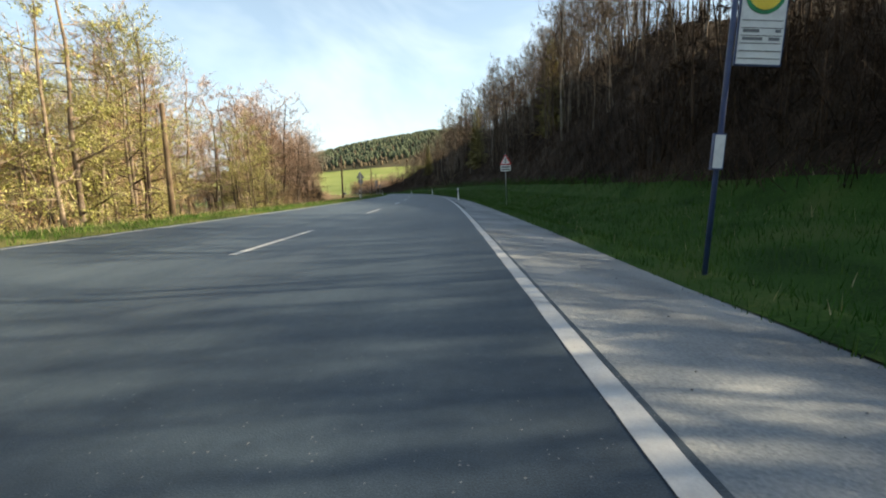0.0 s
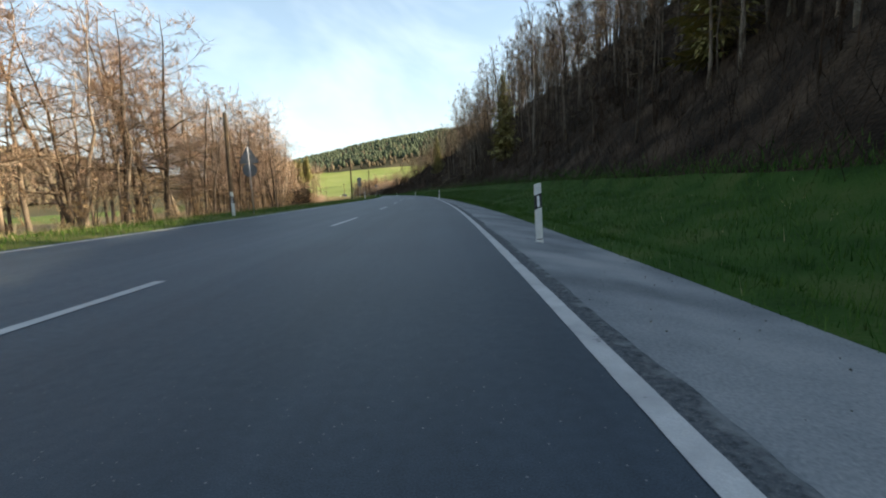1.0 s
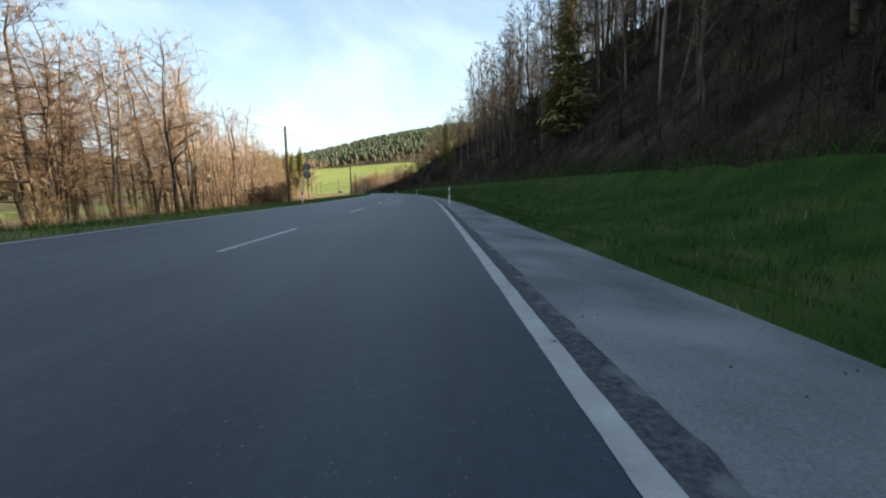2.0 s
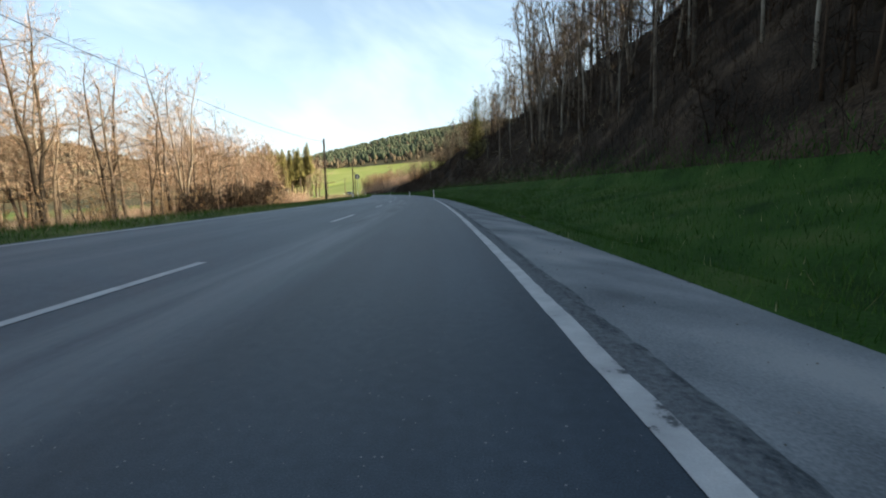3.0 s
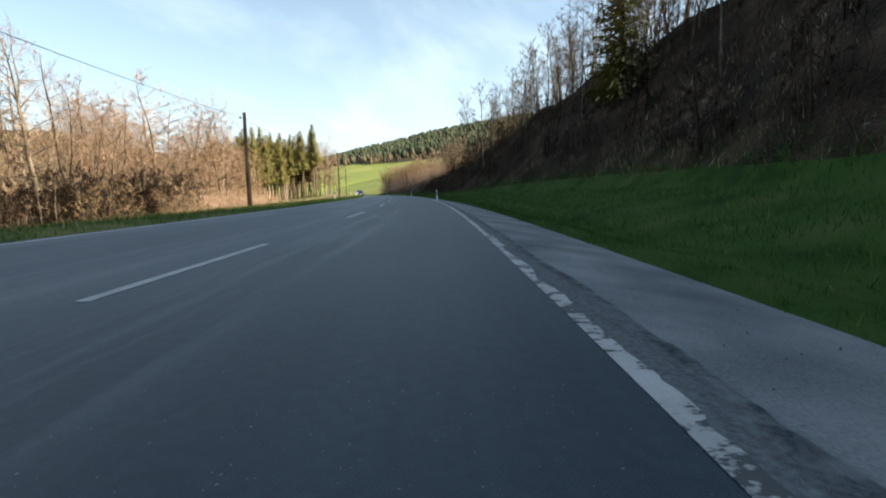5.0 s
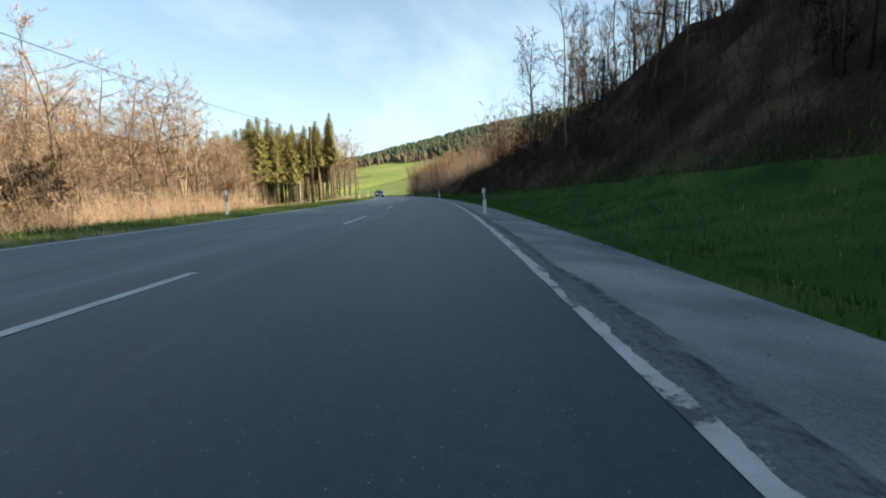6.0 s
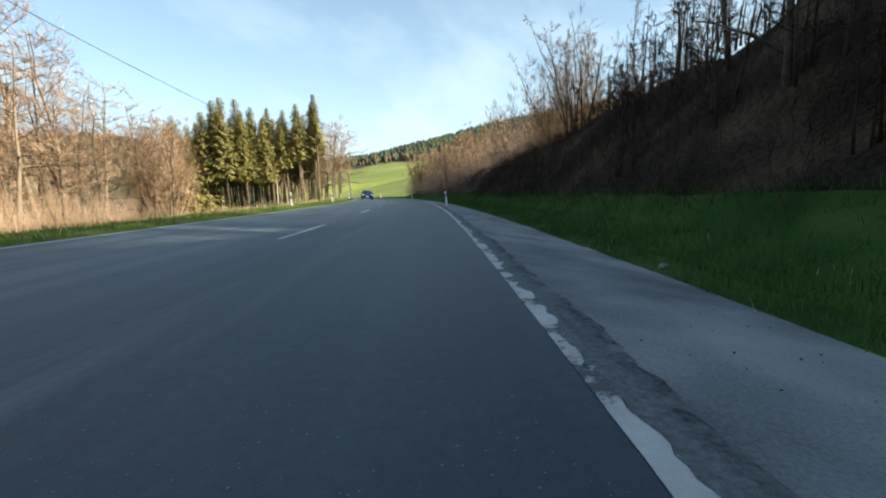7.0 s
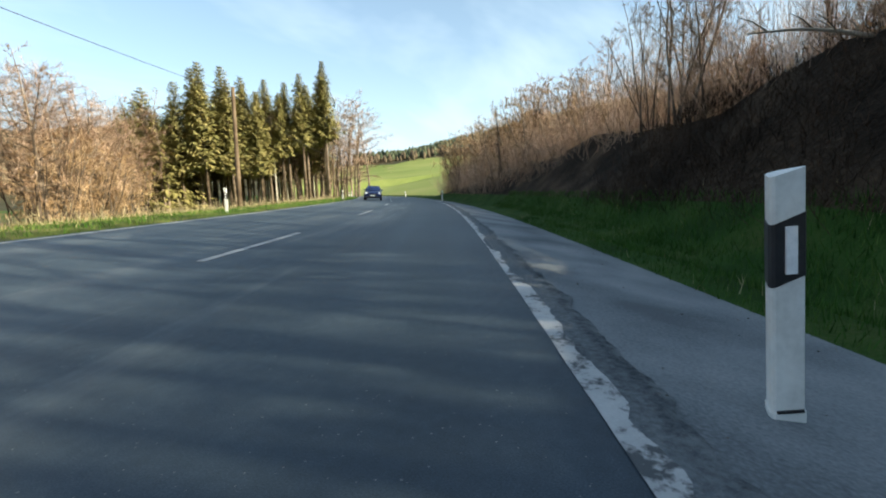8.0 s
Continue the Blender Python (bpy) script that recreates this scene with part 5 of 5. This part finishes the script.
def bus_stop(ground):
    ob = thing("bus_stop_sign", "bus stop sign with white timetable board on dark blue pole", "bus stop")
    tube = Soup()
    tube.tube([(0, 0, -0.4), (0, 0, 3.05 - ground), (0, 0, 3.07 - ground)], [0.027, 0.027, 0.015], 14)
    raw("pole", tube.v, tube.f, M_BLUE, ob, "dark blue pole", True)
    z0, z1 = 1.97 - ground, 2.89 - ground
    p = plate([(0.05, z0 - 0.015), (0.52, z0 - 0.015), (0.52, z1 + 0.015), (0.05, z1 + 0.015)], 0.018, 0.016)
    frame_ob = raw("frame", p.v, p.f, M_BLUE, ob, "dark blue frame")
    p = plate([(0.065, z0), (0.505, z0), (0.505, z1), (0.065, z1)], 0.004, -0.004)
    board = raw("board", p.v, p.f, M_WHITE, ob, "white board with dark lines")
    p = plate(disc(0.285, z1 - 0.25, 0.2), 0.003, -0.01)
    ring = raw("ring", p.v, p.f, M_GREEN, board, "green disc")
    p = plate(disc(0.285, z1 - 0.25, 0.16), 0.003, -0.014)
    raw("roundel", p.v, p.f, M_YELLOW, board, "yellow centre")
    for k in range(6):
        z = z0 + 0.05 + 0.072 * k
        b = plate([(0.08, z), (0.49, z), (0.49, z + 0.006), (0.08, z + 0.006)], 0.002, -0.01)
        raw("line", b.v, b.f, M_BLACK, board)
    for x0, x1, z in ((0.1, 0.26, 0.3), (0.42, 0.475, 0.3), (0.1, 0.3, 0.225), (0.36, 0.47, 0.225)):
        b = plate([(x0, z0 + z), (x1, z0 + z), (x1, z0 + z + 0.03), (x0, z0 + z + 0.03)], 0.002, -0.01)
        raw("text_bar", b.v, b.f, M_BACK, board)
    case = Soup()
    case.box((-0.1, -0.075, 0.92 - ground), (0.02, -0.035, 1.28 - ground))
    c = raw("timetable_case", case.v, case.f, M_BLUE, ob, "small dark case")
    sheet = plate([(-0.09, 0.935 - ground), (0.01, 0.935 - ground), (0.01, 1.265 - ground), (-0.09, 1.265 - ground)], 0.003, -0.076)
    raw("timetable", sheet.v, sheet.f, M_WHITE, c, "white printed sheet")
    return ob


zS = stand_z(4.3, -2.04)
set_beside(bus_stop(zS), 4.3, -2.04, zS, 0, False, 4.5)


def blue_car():
    """A dark blue estate car; x across, -y its front."""
    ob = thing("car", "dark blue estate car with roof rails on the far lane", "car")

    def loft(sections):
        s = Soup()
        n = len(sections[0][1])
        for y, ring in sections:
            s.v += [(x, y, z) for x, z in ring]
        for i in range(len(sections) - 1):
            for k in range(n):
                a, b = i * n + k, i * n + (k + 1) % n
                s.f.append((a, b, b + n, a + n))
        s.f += [tuple(range(n - 1, -1, -1)), tuple((len(sections) - 1) * n + k for k in range(n))]
        return s

    def ring(w, z0, z1, tuck=0.06):
        return [(-w + 0.08, z0), (w - 0.08, z0), (w, z0 + 0.14), (w, (z0 + z1) / 2), (w - tuck * 0.4, z1 - 0.1), (w - tuck - 0.08, z1), (-w + tuck + 0.08, z1), (-w + tuck * 0.4, z1 - 0.1), (-w, (z0 + z1) / 2), (-w, z0 + 0.14)]

    body = loft([(-2.2, ring(0.7, 0.32, 0.66)), (-2.12, ring(0.82, 0.26, 0.74)), (-1.8, ring(0.88, 0.2, 0.86)), (-0.9, ring(0.9, 0.2, 0.98)), (0.6, ring(0.9, 0.2, 0.99)), (1.9, ring(0.89, 0.22, 1.0)), (2.2, ring(0.84, 0.3, 0.96)), (2.28, ring(0.76, 0.36, 0.85))])
    raw("body", body.v, body.f, M_CAR, ob, "dark blue bodywork", True)

    def cab(w0, w1, z):
        return [(-w0, 0.95), (w0, 0.95), (w1, z - 0.08), (w1 - 0.1, z), (-w1 + 0.1, z), (-w1, z - 0.08)]

    cabin = loft([(-0.95, cab(0.78, 0.74, 1.06)), (-0.25, cab(0.8, 0.66, 1.46)), (0.6, cab(0.8, 0.66, 1.5)), (1.75, cab(0.8, 0.64, 1.44)), (2.15, cab(0.78, 0.7, 1.08))])
    raw("roof", cabin.v, cabin.f, M_CAR, ob, "dark blue roof")
    ws = Soup()
    ws.v = [(-0.7, -0.96, 1.03), (0.7, -0.96, 1.03), (0.56, -0.3, 1.41), (-0.56, -0.3, 1.41), (-0.7, -0.94, 1.02), (0.7, -0.94, 1.02), (0.56, -0.28, 1.4), (-0.56, -0.28, 1.4)]
    ws.f = [(0, 1, 2, 3), (7, 6, 5, 4), (0, 4, 5, 1), (1, 5, 6, 2), (2, 6, 7, 3), (3, 7, 4, 0)]
    raw("windscreen", ws.v, ws.f, M_GLASS, ob, "dark windscreen")
    for sx in (-1, 1):
        for y0, y1 in ((-0.55, 0.3), (0.38, 1.1), (1.18, 1.8)):
            g = Soup()
            g.v = [(sx * 0.802, y0, 1.0), (sx * 0.802, y1, 1.0), (sx * 0.715, y1 - 0.03, 1.36), (sx * 0.715, y0 + (0.4 if y0 < 0 else 0.03), 1.36), (sx * 0.78, y0, 1.0), (sx * 0.78, y1, 1.0), (sx * 0.69, y1 - 0.03, 1.36), (sx * 0.69, y0 + (0.4 if y0 < 0 else 0.03), 1.36)]
            g.f = [(0, 1, 2, 3), (7, 6, 5, 4), (0, 4, 5, 1), (1, 5, 6, 2), (2, 6, 7, 3), (3, 7, 4, 0)]
            raw("side_window", g.v, g.f, M_GLASS, ob, "dark side window")
        lamp = Soup()
        lamp.tube([(sx * 0.66, -2.02, 0.68), (sx * 0.66, -2.15, 0.68), (sx * 0.66, -2.19, 0.67)], [0.14, 0.12, 0.05], 14)
        raw("headlight", lamp.v, lamp.f, M_REFLECT, ob, "clear headlight")
        mir = Soup()
        mir.box((sx * 0.88 - 0.08, -0.72, 0.98), (sx * 0.88 + 0.12, -0.62, 1.12))
        raw("mirror", mir.v, mir.f, M_CAR, ob)
        rail = Soup()
        rail.tube([(sx * 0.56, -0.1, 1.48), (sx * 0.56, 0.0, 1.55), (sx * 0.56, 1.4, 1.55), (sx * 0.56, 1.5, 1.47)], [0.018] * 4, 6)
        raw("roof_rail", rail.v, rail.f, M_BLACK, ob)
        for y in (-1.4, 1.4):
            w = Soup()
            w.tube([(sx * 0.7, y, 0.31), (sx * 0.72, y, 0.31), (sx * 0.9, y, 0.31), (sx * 0.92, y, 0.31)], [0.27, 0.315, 0.315, 0.27], 24)
            wheel = raw("wheel", w.v, w.f, M_TYRE, ob, "black tyre")
            r = Soup()
            r.tube([(sx * 0.9, y, 0.31), (sx * 0.928, y, 0.31), (sx * 0.932, y, 0.31)], [0.21, 0.2, 0.06], 20)
            raw("rim", r.v, r.f, M_ZINC, wheel, "alloy rim")
    gr = Soup()
    gr.box((-0.42, -2.225, 0.55), (0.42, -2.17, 0.68))
    raw("grille", gr.v, gr.f, M_BLACK, ob)
    bp = Soup()
    bp.box((-0.72, -2.235, 0.28), (0.72, -2.15, 0.4))
    raw("bumper", bp.v, bp.f, M_BLACK, ob, "dark lower bumper")
    pl = Soup()
    pl.box((-0.26, -2.245, 0.42), (0.26, -2.2, 0.53))
    raw("plate", pl.v, pl.f, M_WHITE, ob, "plain white plate")
    return ob


cx, cy, cp = road(277.0, 5.9)
car = blue_car()
car.matrix_basis = pose(float(cx), float(cy), float(road_z(np.float64(5.9))), 0, 3.1, math.degrees(float(cp)))

# ---- grass, pebbles and the far woods ----


def turf(name, count, s0, s1, o_range, tall, width, mat, label, seed, z_of):
    """Blades of grass: one folded blade each."""
    rng = np.random.default_rng(seed)
    s = rng.uniform(s0, s1, count)
    lo, hi = o_range(s)
    o = lo + (hi - lo) * rng.random(count)
    x, y, _ = road(s, o)
    z = z_of(s, o)
    h = rng.uniform(*tall, count) * (0.7 + 0.6 * rng.random(count))
    a = rng.uniform(0, 2 * np.pi, count)
    lean = rng.normal(size=(count, 2)) * 0.35
    w = width * rng.uniform(0.7, 1.3, count)
    p0 = np.stack([x - np.cos(a) * w, y - np.sin(a) * w, z - 0.03], 1)
    p1 = np.stack([x + np.cos(a) * w, y + np.sin(a) * w, z - 0.03], 1)
    p2 = np.stack([x + lean[:, 0] * h, y + lean[:, 1] * h, z + h], 1)
    verts = np.stack([p0, p1, p2], 1).reshape(-1, 3)
    me = bpy.data.meshes.new(name)
    me.vertices.add(len(verts))
    me.vertices.foreach_set("co", verts.ravel())
    me.loops.add(count * 3)
    me.loops.foreach_set("vertex_index", np.arange(count * 3))
    me.polygons.add(count)
    me.polygons.foreach_set("loop_start", np.arange(0, count * 3, 3))
    me.update(calc_edges=True)
    me.materials.append(mat)
    return tagged(new(name, me), label, "grass", kind="stuff")


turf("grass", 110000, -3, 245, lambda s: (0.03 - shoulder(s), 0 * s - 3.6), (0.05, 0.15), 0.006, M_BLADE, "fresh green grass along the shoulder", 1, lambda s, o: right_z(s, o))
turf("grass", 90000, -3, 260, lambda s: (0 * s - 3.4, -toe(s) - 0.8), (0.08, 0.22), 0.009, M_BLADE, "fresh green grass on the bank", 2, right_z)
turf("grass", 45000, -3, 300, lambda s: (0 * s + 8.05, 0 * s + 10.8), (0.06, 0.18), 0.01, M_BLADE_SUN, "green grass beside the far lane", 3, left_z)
turf("grass", 35000, -3, 300, lambda s: (0 * s + 10.0, 0 * s + 14.0), (0.06, 0.2), 0.01, M_BLADE_DRY_SUN, "yellowish green grass on the far verge", 6, left_z)
turf("dry_grass", 16000, -3, 300, lambda s: (0 * s + 9.0, 0 * s + 16.0), (0.1, 0.3), 0.008, M_DRY, "pale dry stalks among the grass", 4, left_z)
turf("grass", 12000, 20, 200, lambda s: (-toe(s) - 0.6, -toe(s) - 0.6 - 2.6 * np.interp(s, [20, 80, 150, 200], [0.2, 0.5, 1, 0.6]) * np.random.default_rng(8).random(s.shape)), (0.1, 0.28), 0.014, M_BLADE, "grass tufts creeping up the wooded slope", 7, right_z)
turf("dry_grass", 2200, 120, 172, lambda s: (-toe(s) - 0.4, -toe(s) - 7.0), (0.15, 0.4), 0.012, M_DRY, "tufts of dead pale grass on the slope", 9, right_z)
turf("dry_grass", 2500, -3, 245, lambda s: (0 * s - 1.7, -toe(s) - 1.0), (0.06, 0.2), 0.005, M_DRY, "pale dry stalks on the bank", 5, right_z)


def pebbles(count, seed):
    rng = np.random.default_rng(seed)
    soup = Soup()
    for _ in range(count):
        s, o = rng.uniform(-2, 240), -0.25 - 1.5 * rng.random() ** 0.8
        x, y, _ = road(s, o)
        r = rng.uniform(0.004, 0.011)
        z = float(road_z(np.float64(o))) + r * 0.2
        base = len(soup.v)
        for k in range(4):
            a = k * math.pi / 2 + rng.normal() * 0.3
            soup.v.append((float(x) + r * math.cos(a), float(y) + r * math.sin(a), z))
        soup.v += [(float(x), float(y), z + r * 0.7), (float(x), float(y), z - r * 0.6)]
        for k in range(4):
            soup.f += [(base + k, base + (k + 1) % 4, base + 4), (base + (k + 1) % 4, base + k, base + 5)]
    return tagged(raw("pebbles", soup.v, soup.f, M_PEBBLE), "loose dark pebbles on the gravel shoulder", "gravel", kind="stuff")


pebbles(2600, 3)


def far_woods(name, count, mat, label, seed, pick, tall, slim):
    """Distant woods: many small uneven crowns."""
    rng = np.random.default_rng(seed)
    soup = Soup()
    made = 0
    while made < count:
        d, az = rng.uniform(150, 800), rng.uniform(-8, 100)
        if not pick(d, az, rng.random()):
            continue
        made += 1
        x, y = -38 - d * math.sin(radians(az)), 224 + d * math.cos(radians(az))
        if ((_X - x) ** 2 + (_Y - y) ** 2).min() < 110.0 ** 2:
            continue
        z, h = ground_z(x, y), rng.uniform(*tall)
        base = len(soup.v)
        r = h * slim
        rings = ((0.1, 0.6), (0.35, 1.0), (0.7, 0.6))
        for zz, rr in rings:
            for k in range(6):
                a = k * math.pi / 3 + rng.normal() * 0.2
                q = r * rr * rng.uniform(0.7, 1.25)
                soup.v.append((x + q * math.cos(a), y + q * math.sin(a), z + h * zz * rng.uniform(0.85, 1.15)))
        soup.v.append((x, y, z + h))
        for j in range(2):
            for k in range(6):
                a, b = base + j * 6 + k, base + j * 6 + (k + 1) % 6
                soup.f.append((a, b, b + 6, a + 6))
        for k in range(6):
            soup.f.append((base + 12 + k, base + 12 + (k + 1) % 6, base + 18))
    return tagged(raw(name, soup.v, soup.f, mat, shade=True), label, "forest", kind="stuff")


far_woods("far_conifers", 4600, M_FAR_SPRUCE, "dark conifer forest on the distant hill", 1, lambda d, az, r: (az < 34 and d > 430 and (d > 520 or r < 0.5)), (7, 13), 0.24)
far_woods("far_bare_trees", 9000, M_FAR_BARE, "brown leafless woods on the distant hills", 2, lambda d, az, r: (az < 34 and d > 395 and r < 0.35) or (az > 42 and d > 240), (5, 10), 0.27)
